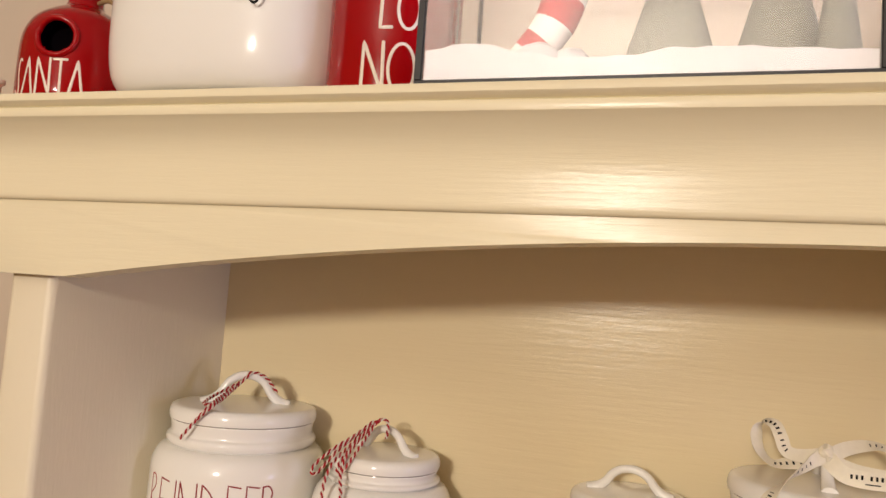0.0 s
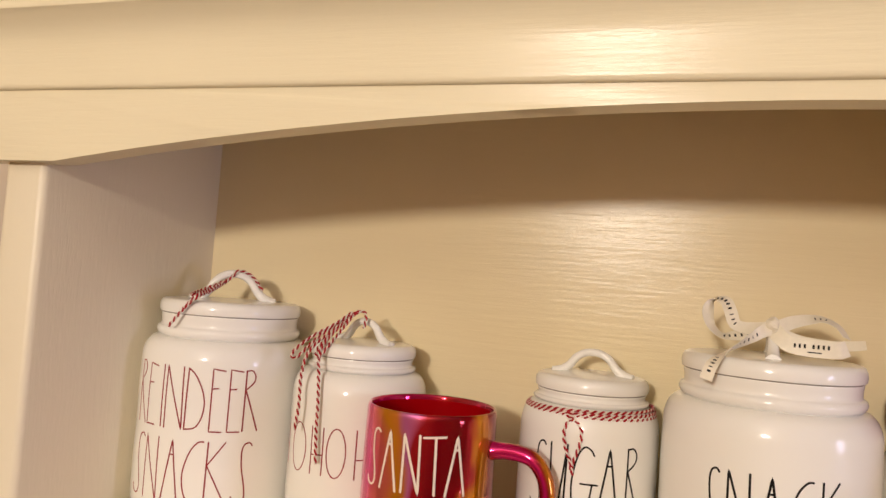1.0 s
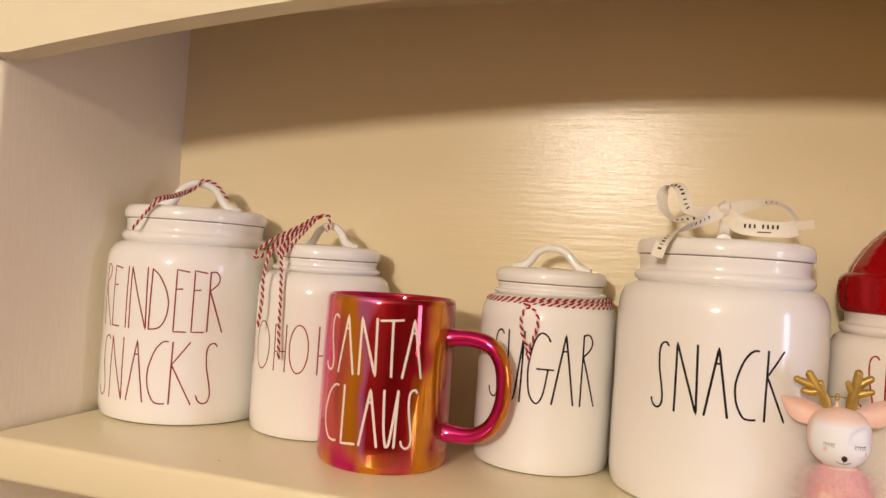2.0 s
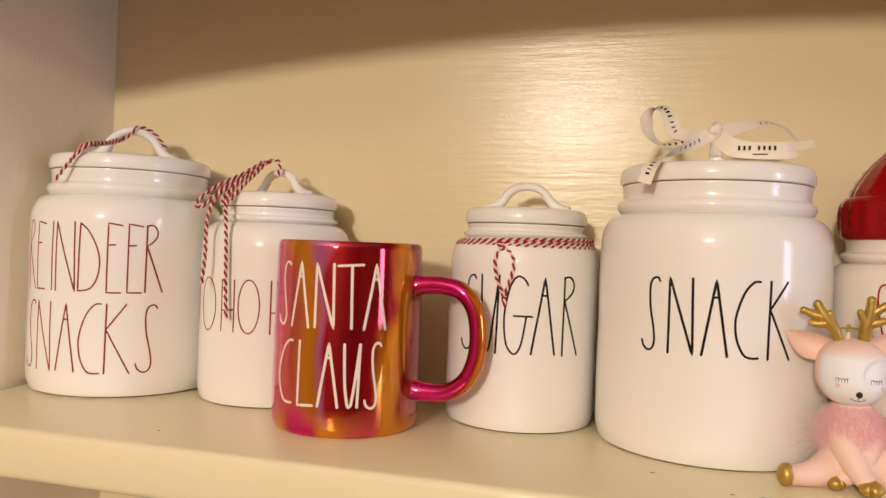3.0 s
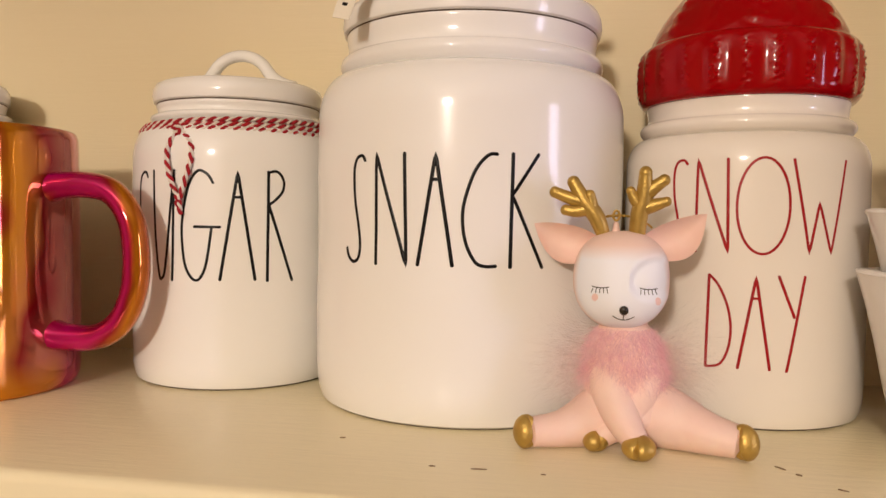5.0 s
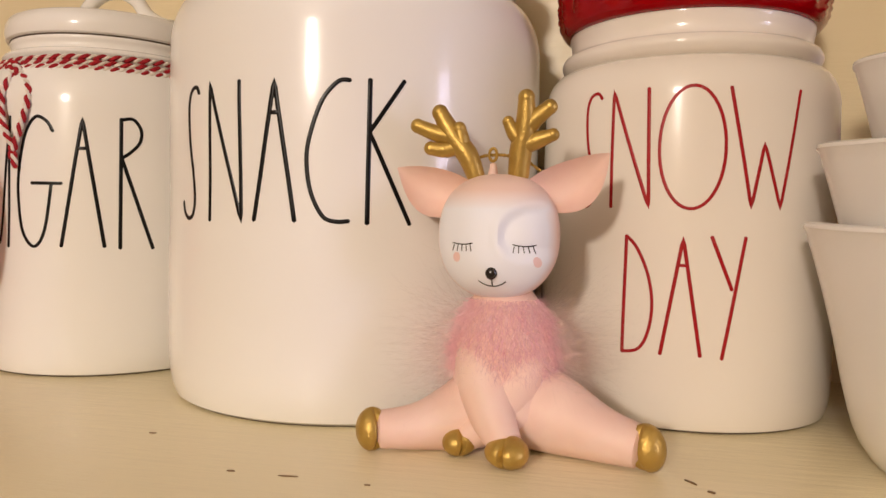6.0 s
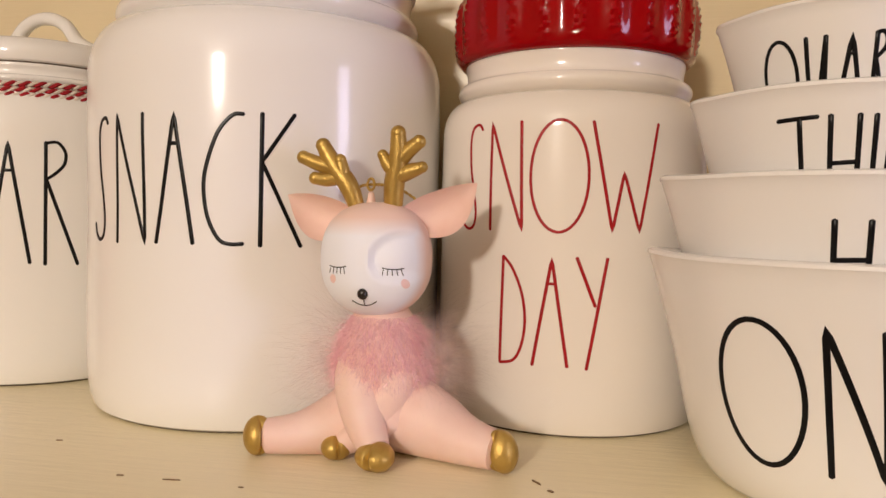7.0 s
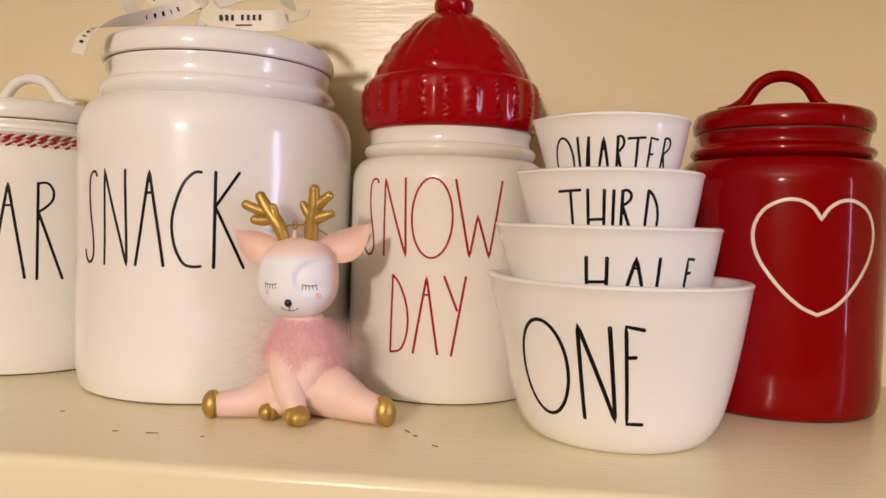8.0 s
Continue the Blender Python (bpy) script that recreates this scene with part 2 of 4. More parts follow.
LETTERS = {
    "A": ([(0, 0), (0.5, 1), (1, 0)], [(0.385, 0.77), (0.615, 0.77)]),
    "C": ("s", [(1, 1), (0.72, 0.99), (0.36, 0.86), (0.09, 0.63), (0, 0.43), (0.1, 0.21), (0.38, 0.04), (0.68, 0), (1, 0.005)]),
    "D": ("s", [(0.05, 1), (0.45, 0.89), (0.84, 0.67), (1, 0.43), (0.9, 0.2), (0.58, 0.04), (0, 0)], [(0.05, 1), (0, 0)]),
    "E": ([(1, 0.97), (0.02, 1), (0, 0), (1, 0.0)], [(0.01, 0.68), (0.55, 0.69)]),
    "F": ([(1, 0.98), (0.03, 1), (0, 0)], [(0.02, 0.66), (0.7, 0.67)]),
    "G": ("s", [(0.82, 0.89), (0.68, 0.97), (0.43, 1), (0.19, 0.87), (0.03, 0.6), (0, 0.38), (0.1, 0.12), (0.38, 0), (0.62, 0.12), (0.78, 0.48)], [(0.33, 0.49), (1, 0.49)]),
    "H": ([(0, 1), (0, 0)], [(1, 1), (1, 0)], [(0, 0.40), (1, 0.42)]),
    "I": ([(0.5, 1), (0.5, 0)],),
    "K": ([(0.03, 1), (0, 0)], [(0.82, 1), (0.03, 0.63), (1, 0)]),
    "L": ([(0.04, 1), (0, 0), (1, 0.02)],),
    "N": ([(0, 0), (0.01, 1), (1, 0), (0.93, 1)],),
    "O": (oval(),),
    "Q": (oval(), [(0.6, 0.25), (1, -0.05)]),
    "R": ([(0.03, 1), (0, 0)], "s", [(0.03, 0.99), (0.38, 1), (0.62, 0.92), (0.58, 0.82), (0.3, 0.74), (0.03, 0.69)], [(0.04, 0.69), (1, 0)]),
    "S": ("s", [(1, 0.95), (0.84, 1), (0.56, 0.97), (0.43, 0.85), (0.47, 0.6), (0.64, 0.35), (0.74, 0.15), (0.63, 0.03), (0.36, 0), (0.1, 0.05), (0.0, 0.13)],),
    "T": ([(0, 0.97), (1, 1)], [(0.55, 0.985), (0.6, 0)]),
    "U": ("s", [(0, 1), (0.09, 0.4), (0.27, 0.06), (0.43, 0.02), (0.6, 0.17), (1, 1)], [(1, 1), (0.9, 0)]),
    "W": ([(0, 1), (0.305, 0), (0.46, 0.55), (0.725, 0), (1, 1)],),
    "Y": ([(0, 1), (0.63, 0.56)], [(1, 1), (0.39, 0)]),
}


def strokes_of(word, edges):
    """The strokes of a word as (degrees, height 0 to 1); edges: where each letter begins and ends, in degrees."""
    out = []
    for n, (ch, (a, b)) in enumerate(zip(word, zip(edges[::2], edges[1::2]))):
        lift = 0.008 * math.sin(n * 2.3 + len(word))
        soft = False
        for item in LETTERS[ch]:
            if item == "s":
                soft = True
                continue
            pts = [(a + u * (b - a), v + lift * (1 if v > 0.5 else -1)) for u, v in item]
            if soft:
                pts = [(p.x, p.z) for p in spline([(u, 0, v) for u, v in pts], 5)]
            soft = False
            out.append(pts)
    return out


def dense(points, step):
    out = [points[0]]
    for a, b in zip(points, points[1:]):
        n = max(1, int(math.dist(a, b) / step))
        out += [(a[0] + (b[0] - a[0]) * k / n, a[1] + (b[1] - a[1]) * k / n) for k in range(1, n + 1)]
    return out


def lettering(word, parent, radius_at, edges, z0, z1, thick, material, cut=None, label="", lean=0.0, strokes=None):
    """A word wrapped round a turned body between the heights z0 and z1; lean turns its foot, in degrees."""
    bm = bmesh.new()
    mid = radius_at((z0 + z1) / 2)
    for s in strokes or strokes_of(word, edges):
        flat = [(radians(u + lean * (1 - v)) * mid, z0 + v * (z1 - z0)) for u, v in s]
        flat = dense(flat, 0.0022)
        if cut is not None:
            flat = [p for p in flat if p[1] > cut]
            if len(flat) < 2:
                continue
        first = len(bm.verts)
        tube(bm, [(x, 0, z) for x, z in flat], thick, 6)
        bm.verts.ensure_lookup_table()
        for v in bm.verts[first:]:
            a, z, out = v.co.x / mid, v.co.z, -v.co.y
            r = radius_at(z) + out * 0.35
            v.co = Vector((r * math.sin(a), -r * math.cos(a), z))
    return part("lettering", bm, material, parent, label)


def radius_from(profile):
    """The outer radius of a turned profile as a function of height."""
    zs, rs = [], []
    for r, z in profile:
        if zs and z <= zs[-1]:
            continue
        zs.append(z)
        rs.append(r)
    return lambda z: float(np.interp(z, zs, rs))


# ---- the room that closes the place ----
def room():
    lo, hi = (-2.2, -2.9, -1.25), (2.4, 0.68, 1.25)
    for name, a, b, mat in (
        ("floor", (lo[0], lo[1], lo[2] - 0.05), (hi[0], hi[1], lo[2]), FLOOR_WOOD),
        ("ceiling", (lo[0], lo[1], hi[2]), (hi[0], hi[1], hi[2] + 0.05), CEILING_PAINT),
        ("wall_north", (lo[0], hi[1], lo[2]), (hi[0], hi[1] + 0.1, hi[2]), WALL_PAINT),
        ("wall_south", (lo[0], lo[1] - 0.1, lo[2]), (hi[0], lo[1], hi[2]), BROWN_PAINT),
        ("wall_west", (lo[0] - 0.1, lo[1], lo[2]), (lo[0], hi[1], hi[2]), BROWN_PAINT),
        ("wall_east", (hi[0], lo[1], lo[2]), (hi[0] + 0.1, hi[1], hi[2]), BROWN_PAINT),
    ):
        tagged(part(name, solid(a, b), mat), name.split("_")[0] + " of the room, plain and painted", name.split("_")[0], kind="structure")


room()

# ---- the painted hutch ----
LEFT, RIGHT, FRONT, BACK, TOP = -0.4071, 0.615, 0.4131, 0.6171, 0.3945
MIDDLE = 0.104


def arch_height(x):
    d = min(abs(x - MIDDLE), 0.498) / 0.498
    return 0.3160 - 0.0410 * d ** 1.9


def extruded(outline, depth0, depth1, axis="y"):
    """A bar with the given (a, b) outline, run from depth0 to depth1 along x (a = y, b = z) or y (a = x, b = z)."""
    bm = bmesh.new()
    put = (lambda a, b, d: (d, a, b)) if axis == "x" else (lambda a, b, d: (a, d, b))
    front = [bm.verts.new(put(a, b, depth0)) for a, b in outline]
    back = [bm.verts.new(put(a, b, depth1)) for a, b in outline]
    n = len(outline)
    for k in range(n):
        bm.faces.new((front[k], front[(k + 1) % n], back[(k + 1) % n], back[k]))
    bm.faces.new(front)
    bm.faces.new(back)
    return bm


def hutch():
    h = thing("hutch", (0, 0, 0), "cream painted wooden hutch with an arched top rail and open shelves", "hutch")
    part("back_panel", solid((LEFT - 0.02, BACK, -1.25), (RIGHT + 0.02, BACK + 0.018, TOP - 0.02)), CREAM_BACK, h, "yellowed cream back panel")
    # the side panels, a little splayed towards the front
    for sign, x in ((-1, LEFT), (1, RIGHT)):
        panel = solid((-0.0385, FRONT, -1.25), (0.0, BACK + 0.015, TOP - 0.022), 0.0055, 4)
        for v in panel.verts:
            v.co.x = x - sign * (v.co.x - 0.0060 * (BACK - v.co.y) / (BACK - FRONT))
        part("side_panel", panel, CREAM_UPRIGHT, h)
    part("shelf_board", solid((LEFT + 0.001, FRONT + 0.001, -0.031), (RIGHT - 0.001, BACK + 0.01, 0.0), 0.004, 3), CREAM_SHELF, h, "chipped cream shelf board")
    part("shelf_board", solid((LEFT + 0.001, FRONT + 0.001, -0.38), (RIGHT - 0.001, BACK - 0.001, -0.35), 0.004, 3), CREAM_SHELF, h)
    # the arched rail under the cornice
    n = 72
    xs = [LEFT - 0.066 + (RIGHT - LEFT + 0.132) * k / n for k in range(n + 1)]
    outline = [(x, arch_height(x)) for x in xs] + [(xs[-1], 0.333), (xs[0], 0.333)]
    rail = extruded(outline, 0.4015, 0.4215)
    edges = [e for e in rail.edges if abs(e.verts[0].co.y - 0.4015) < 1e-5 and abs(e.verts[1].co.y - 0.4015) < 1e-5 and e.verts[0].co.z < 0.332]
    bmesh.ops.bevel(rail, geom=edges, offset=0.003, segments=3, profile=0.5, affect="EDGES")
    part("arched_rail", rail, CREAM, h)
    # the cornice, one moulding
    cove = [(0.3975 - 0.0015 * k / 14 - 0.0120 * (k / 14) ** 4, 0.3325 + 0.0430 * k / 14) for k in range(15)]
    bead = [(0.4015, 0.3262), (0.3992, 0.3264), (0.3979, 0.3276), (0.3975, 0.3298)]
    lip = [(0.3825, 0.3770), (0.3798, 0.3790), (0.3790, 0.3820), (0.3800, 0.3847), (0.3822, 0.3860), (0.3790, 0.3870), (0.3768, 0.3890), (0.3768, 0.3920), (0.3785, 0.3943)]
    part("cornice", extruded(bead + cove + lip + [(0.60, 0.3945), (0.60, 0.385), (0.4215, 0.3795), (0.4215, 0.3262)], LEFT - 0.085, RIGHT + 0.085, "x"), CREAM, h, "moulded cream cornice")
    part("top_board", solid((LEFT - 0.03, 0.4225, 0.3735), (RIGHT + 0.03, BACK + 0.01, 0.3790)), CREAM_BACK, h)
    return h


hutch()


def chips():
    """Small scratches and chips in the shelf's paint, dark and very flat."""
    rng = random.Random(4)
    dark = plain("chipped_paint", (0.26, 0.16, 0.07), 0.8, grain=0.5, scale=700)
    for x, y, w, d, turn in ((0.2166, 0.4720, 0.0040, 0.0005, -50), (0.2208, 0.4661, 0.0020, 0.0007, -40), (0.2304, 0.4542, 0.0022, 0.0005, -30), (0.1181, 0.4486, 0.0036, 0.0004, 5), (0.1023, 0.4482, 0.0016, 0.0004, 8),
                             (0.0642, 0.4718, 0.0018, 0.0003, 10), (-0.2266, 0.4444, 0.0010, 0.0006, 0), (0.139, 0.448, 0.0012, 0.0003, 0)):
        bm = bmesh.new()
        n = 9
        ring = []
        for k in range(n):
            a = 2 * math.pi * k / n
            f = rng.uniform(0.55, 1.1)
            ring.append(bm.verts.new((0.75 * w * f * math.cos(a), 0.8 * d * f * math.sin(a), 0.0)))
        low = [bm.verts.new((v.co.x, v.co.y, -0.0004)) for v in ring]
        bm.faces.new(ring)
        for k in range(n):
            bm.faces.new((ring[k], ring[(k + 1) % n], low[(k + 1) % n], low[k]))
        ob = part("paint_chip", bm, dark)
        ob.matrix_basis = pose(x, y, 0.0003, 0, 0, turn)
        tagged(ob, "small dark chip in the shelf's cream paint", "paint chip", "chips in the shelf paint", "structure")


chips()


# ---- canisters ----
def jar_profile(R, neck, zl, ring):
    """Outer profile of a canister: rounded foot, straight body, round shoulder, ringed neck."""
    k = R / 0.07
    foot = [(0.0, 0.0006), (0.90 * R, 0.0006), (0.945 * R, 0.0005), (0.966 * R, 0.0014 * k), (0.984 * R, 0.0050 * k), (0.997 * R, 0.0105 * k), (R, 0.018 * k)]
    full, bottom = zl - 0.039 * k, zl - 0.0185 * ring
    body = [(R * (1 + 0.003 * math.sin(i * 1.3)), z) for i, z in enumerate(np.linspace(0.03 * k, full, 9))]
    turn = [math.pi / 2 * (1 - i / 10) for i in range(1, 11)]
    shoulder = [(neck - 0.001 + (R - neck + 0.001) * math.sin(a) ** 0.85, full + (bottom - full) * math.cos(a)) for a in turn]
    bead = [(neck + 0.0010, zl - 0.0168 * ring), (neck + 0.0022, zl - 0.0140 * ring), (neck + 0.0014, zl - 0.0112 * ring), (neck - 0.0008, zl - 0.0095 * ring), (neck - 0.0012, zl - 0.0060 * ring), (neck - 0.0006, zl - 0.0012), (neck - 0.0007, zl - 0.0001)]
    return foot + body + shoulder + curve_profile([shoulder[-1]] + bead, 4)[1:]


def canister(name, place, R, rl, zl, glaze_mat, label, group="ceramic canisters", handle_turn=0.0, lid=True, tall=1.0, ring=None, lean=0.0):
    c = thing(name, (*place, 0.0), label, "canister", group)
    neck = rl - 0.0012
    outer = jar_profile(R, neck, zl, ring or (R / 0.07) ** 2.3)
    inner = [(neck - 0.006, zl - 0.0001), (neck - 0.007, zl - 0.02), (R - 0.007, zl * 0.68), (R - 0.007, 0.012), (0.0, 0.008)]
    part("body", lathe(outer + inner, 96), glaze_mat, c)
    # contact shadow under the jar, made as a thin dark ring
    part("foot_shade_ring", lathe([(0.0, 0.0), (0.935 * R, 0.0), (0.937 * R, 0.0008), (0.0, 0.0008)], 80), GAP, c, "dark ring for the shadow line under the foot")
    if lid:
        s = rl / 0.0593
        t = 0.0118 * (0.75 + 0.25 * s)
        prof = [(0.0, zl + 0.0005), (rl - 0.0012, zl + 0.0005), (rl - 0.0004, zl + 0.0011), (rl + 0.0002, zl + 0.0042), (rl - 0.0002, zl + t * 0.66), (rl - 0.0016, zl + t * 0.9), (rl - 0.0038, zl + t), (rl * 0.88, zl + t + 0.0003), (rl * 0.7, zl + t + 0.0006), (rl * 0.35, zl + t + 0.0016), (0.0, zl + t + 0.0018)]
        form = lathe(prof, 80)
        w, hgt, z0 = 0.0225 * math.sqrt(s / 0.72), 0.0236 * s * tall, zl + t
        path = [(-w * 1.32, 0, z0 - 0.001), (-w * 1.05, 0, z0 + hgt * 0.10), (-w * 0.80, 0, z0 + hgt * 0.34), (-w * 0.54, 0, z0 + hgt * 0.76), (-w * 0.2, 0, z0 + hgt * 0.98), (w * 0.2, 0, z0 + hgt * 0.98), (w * 0.54, 0, z0 + hgt * 0.76), (w * 0.80, 0, z0 + hgt * 0.34), (w * 1.05, 0, z0 + hgt * 0.10), (w * 1.32, 0, z0 - 0.001)]
        pts = spline(path, 6)
        n = len(pts) - 1
        radii = [0.0030 * math.sqrt(s / 0.72) * (1 + 0.55 * abs(2 * k / n - 1) ** 3) for k in range(n + 1)]
        bar = tube(bmesh.new(), pts, radii, 14, flat=1.0)
        bmesh.ops.rotate(bar, matrix=Matrix.Rotation(radians(handle_turn), 3, "Z"), verts=bar.verts)
        top = part("lid", form, glaze_mat, c)
        part("seal", lathe([(0.0, zl - 0.004), (rl - 0.0030, zl - 0.004), (rl - 0.0021, zl - 0.0004), (rl - 0.0017, zl + 0.0008), (0.0, zl + 0.0008)], 80), GAP, c, "dark seam under the lid")
        part("handle", bar, glaze_mat, top)
    return c, radius_from(outer)


snack, r_snack = canister("canister", (0.0975, 0.5571), 0.0699, 0.0592, 0.1629, WHITE_GLAZE, "large white canister lettered SNACK in black under a ribbon bow", handle_turn=86, tall=0.85)
lettering("SNACK", snack, r_snack, (-36.6, -27.7, -23.1, -11.8, -7.9, 3.3, 6.3, 17.0, 21.5, 32.3), 0.0636, 0.1064, 0.00075, BLACK_INK, label="black lettering SNACK")
sugar, r_sugar = canister("canister", (-0.0266, 0.5762), 0.0521, 0.0427, 0.1360, WHITE_GLAZE, "small white canister lettered SUGAR, twine round its neck", handle_turn=-4)
lettering("SUGAR", sugar, r_sugar, (-41.5, -27.5, -22.6, -8.6, -4.1, 15.9, 15.6, 33.0, 39.2, 52.8), 0.0514, 0.1016, 0.00072, BLACK_INK, label="black lettering SUGAR")
rein, r_rein = canister("canister", (-0.3474, 0.5681), 0.0715, 0.0605, 0.1670, WHITE_GLAZE, "large white canister lettered REINDEER SNACKS, twine on its handle", handle_turn=30)
lettering("REINDEER", rein, r_rein, (-35, -25, -22.5, -14.5, -10.0, -7.0, -5.5, 7.5, 9.5, 21.7, 25.7, 33.6, 36.8, 44.8, 46.6, 56.5), 0.0768, 0.1264, 0.00064, RED_INK_DARK, label="dull red lettering REINDEER")
lettering("SNACKS", rein, r_rein, (-35.5, -23, -20, -7.7, -3.4, 8.8, 11.2, 23.5, 26, 39.5, 42.7, 54.3), 0.0184, 0.0682, 0.00064, RED_INK_DARK, label="dull red lettering SNACKS")
hoho, r_hoho = canister("canister", (-0.2183, 0.5733), 0.0558, 0.0444, 0.1426, WHITE_GLAZE, "small white canister lettered HO HO HO with hanging twine", handle_turn=-20)
lettering("HOHOHO", hoho, r_hoho, (-66, -53, -40, -21, -14.6, -3.5, 0, 16, 24, 36, 42, 58), 0.0528, 0.0902, 0.00056, RED_INK_DARK, label="dull red lettering HO HO HO")
snow, r_snow = canister("canister", (0.2207, 0.5667), 0.0510, 0.0442, 0.1333, WARM_GLAZE, "white canister lettered SNOW DAY with a red knitted-hat lid", lid=False, ring=0.8)
lettering("SNOW", snow, r_snow, (-46.9, -35.3, -30.5, -16.4, -13.2, 8.6, 9.9, 36.1), 0.0700, 0.1070, 0.00058, RED_INK, label="red lettering SNOW")
lettering("DAY", snow, r_snow, (-24.5, -14.2, -11.0, 2.3, 5.0, 16.5), 0.0243, 0.0611, 0.00058, RED_INK, label="red lettering DAY")
red, r_red = canister("canister", (0.3889, 0.5687), 0.0490, 0.0424, 0.1344, RED_DEEP, "glossy red canister with a white heart outline and looped lid", handle_turn=3, tall=1.15, ring=0.7)


def heart(parent, radius_at):
    """A hand-drawn heart outline round the red canister."""
    half = [(0.0, 0.83), (0.06, 0.93), (0.16, 0.995), (0.28, 0.99), (0.41, 0.90), (0.475, 0.72), (0.44, 0.50), (0.30, 0.26), (0.14, 0.08), (0.0, 0.0)]
    right = [(p.x, p.z) for p in spline([(u, 0, v) for u, v in half], 5)]
    loop = [(4.25 - 69.5 * u, v) for u, v in reversed(right)] + [(4.25 + 69.5 * u, v) for u, v in right[1:]]
    lettering("", parent, radius_at, (), 0.0494, 0.1008, 0.0009, WHITE_INK, strokes=[loop], label="white raised heart outline")


heart(red, r_red)


def hat_lid(parent, zl):
    """The knitted-hat lid: a ribbed turn-up, a domed crown with cable lines and a bobble."""
    def brim_warp(co, a):
        z = co.z - zl
        rib = math.sin(a * 24)
        band = math.sin(math.pi * min(1.0, max(0.0, (z - 0.001) / 0.024))) ** 0.6
        stitch = math.sin(z * 2300 + 1.6 * math.sin(a * 48)) * max(0.0, rib) ** 0.7
        flat = Vector((co.x, co.y, 0)).normalized()
        return co + flat * band * (0.0006 * rib + 0.00065 * stitch)

    r = 0.0462
    prof = [(0.030, zl - 0.0004), (r - 0.0042, zl - 0.0006), (r - 0.0014, zl + 0.0006), (r - 0.0002, zl + 0.0030), (r + 0.0003, zl + 0.008), (r + 0.0005, zl + 0.016), (r - 0.0002, zl + 0.0215), (r - 0.0016, zl + 0.0248), (r - 0.0042, zl + 0.0260), (r - 0.009, zl + 0.0235)]
    fine = curve_profile(prof, 5)
    lid = part("hat_lid", lathe(fine, 320, brim_warp), RED_GLAZE, parent, "glossy red lid shaped like a knitted hat")

    def crown_warp(co, a):
        flat = Vector((co.x, co.y, 0))
        r0 = flat.length
        ridge = max(0.0, math.cos(a * 7 + 0.9)) ** 5
        twist = 0.6 + 0.4 * math.sin(co.z * 1000 + 1.5 * math.sin(a * 7 + 1.5))
        seam = max(0.0, math.cos(a * 7 + 0.9 + math.pi)) ** 12
        return co + flat.normalized() * ((0.0012 * ridge * twist - 0.0006 * seam + 0.00008 * math.sin(a * 35) * math.sin(co.z * 1400)) * min(1, r0 / 0.02))

    z0 = zl + 0.0215
    dome = [(r - 0.0045, z0), (r - 0.0042, z0 + 0.003), (r - 0.0058, z0 + 0.009), (r - 0.0105, z0 + 0.0175), (r - 0.0165, z0 + 0.0255), (r - 0.0250, z0 + 0.0340), (0.0125, z0 + 0.0400), (0.0090, z0 + 0.0415), (0.0, z0 + 0.0420)]
    part("hat_crown", lathe(curve_profile(dome, 8), 192, crown_warp), RED_GLAZE, lid)
    bm = bmesh.new()
    for v in ball(bm, (0, 0, z0 + 0.0455), (0.0105, 0.0105, 0.0080), 36, 24):
        v.co += 0.0004 * noise.noise_vector(v.co * 500)
    part("bobble", bm, RED_GLAZE, lid)


hat_lid(snow, 0.1333)


# ---- mug ----
def mug():
    m = thing("mug", (-0.1328, 0.5124, 0.0), "iridescent red and gold mug with raised white lettering SANTA CLAUS", "mug")
    R, H = 0.0480, 0.12
    outer = curve_profile([(0.0, 0.001), (0.042, 0.001), (0.0446, 0.0), (0.0464, 0.0012), (0.0476, 0.004), (0.0481, 0.010), (0.0483, 0.04), (0.0480, 0.08), (0.0476, 0.112), (0.0472, 0.1175), (0.0460, 0.1198), (0.0446, 0.1192), (0.0440, 0.116)], 4)
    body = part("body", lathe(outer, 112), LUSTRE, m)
    part("inside", lathe([(0.0440, 0.116), (0.0436, 0.10), (0.0432, 0.02), (0.040, 0.009), (0.0, 0.007)], 96), RED_GLAZE, m, "glossy red inside")
    path = [(0.0445, 0, 0.0925), (0.0530, 0, 0.0938), (0.0650, 0, 0.0940), (0.0775, 0, 0.0908), (0.0862, 0, 0.0800), (0.0892, 0, 0.0640), (0.0880, 0, 0.0480), (0.0820, 0, 0.0345), (0.0710, 0, 0.0266), (0.0570, 0, 0.0250), (0.0445, 0, 0.0262)]
    pts = spline(path, 6)
    n = len(pts) - 1
    bar = tube(bmesh.new(), pts, [0.0061 + 0.0022 * abs(2 * k / n - 1) ** 8 for k in range(n + 1)], 18, flat=0.95)
    bmesh.ops.rotate(bar, matrix=Matrix.Rotation(radians(-2), 3, "Z"), verts=bar.verts)
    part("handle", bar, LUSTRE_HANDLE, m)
    rad = radius_from(outer)
    lettering("SANTA", m, rad, (-41.3, -27.7, -24.4, -8.5, -3.2, 11.0, 12.7, 31.6, 33.0, 49.6), 0.0669, 0.1062, 0.00088, WHITE_INK, label="raised white lettering SANTA")
    lettering("CLAUS", m, rad, (-37.5, -21.8, -15.8, -2.6, 1.0, 15.9, 19.6, 31.0, 35.2, 47.1), 0.0193, 0.0583, 0.00088, WHITE_INK, label="raised white lettering CLAUS")


mug()


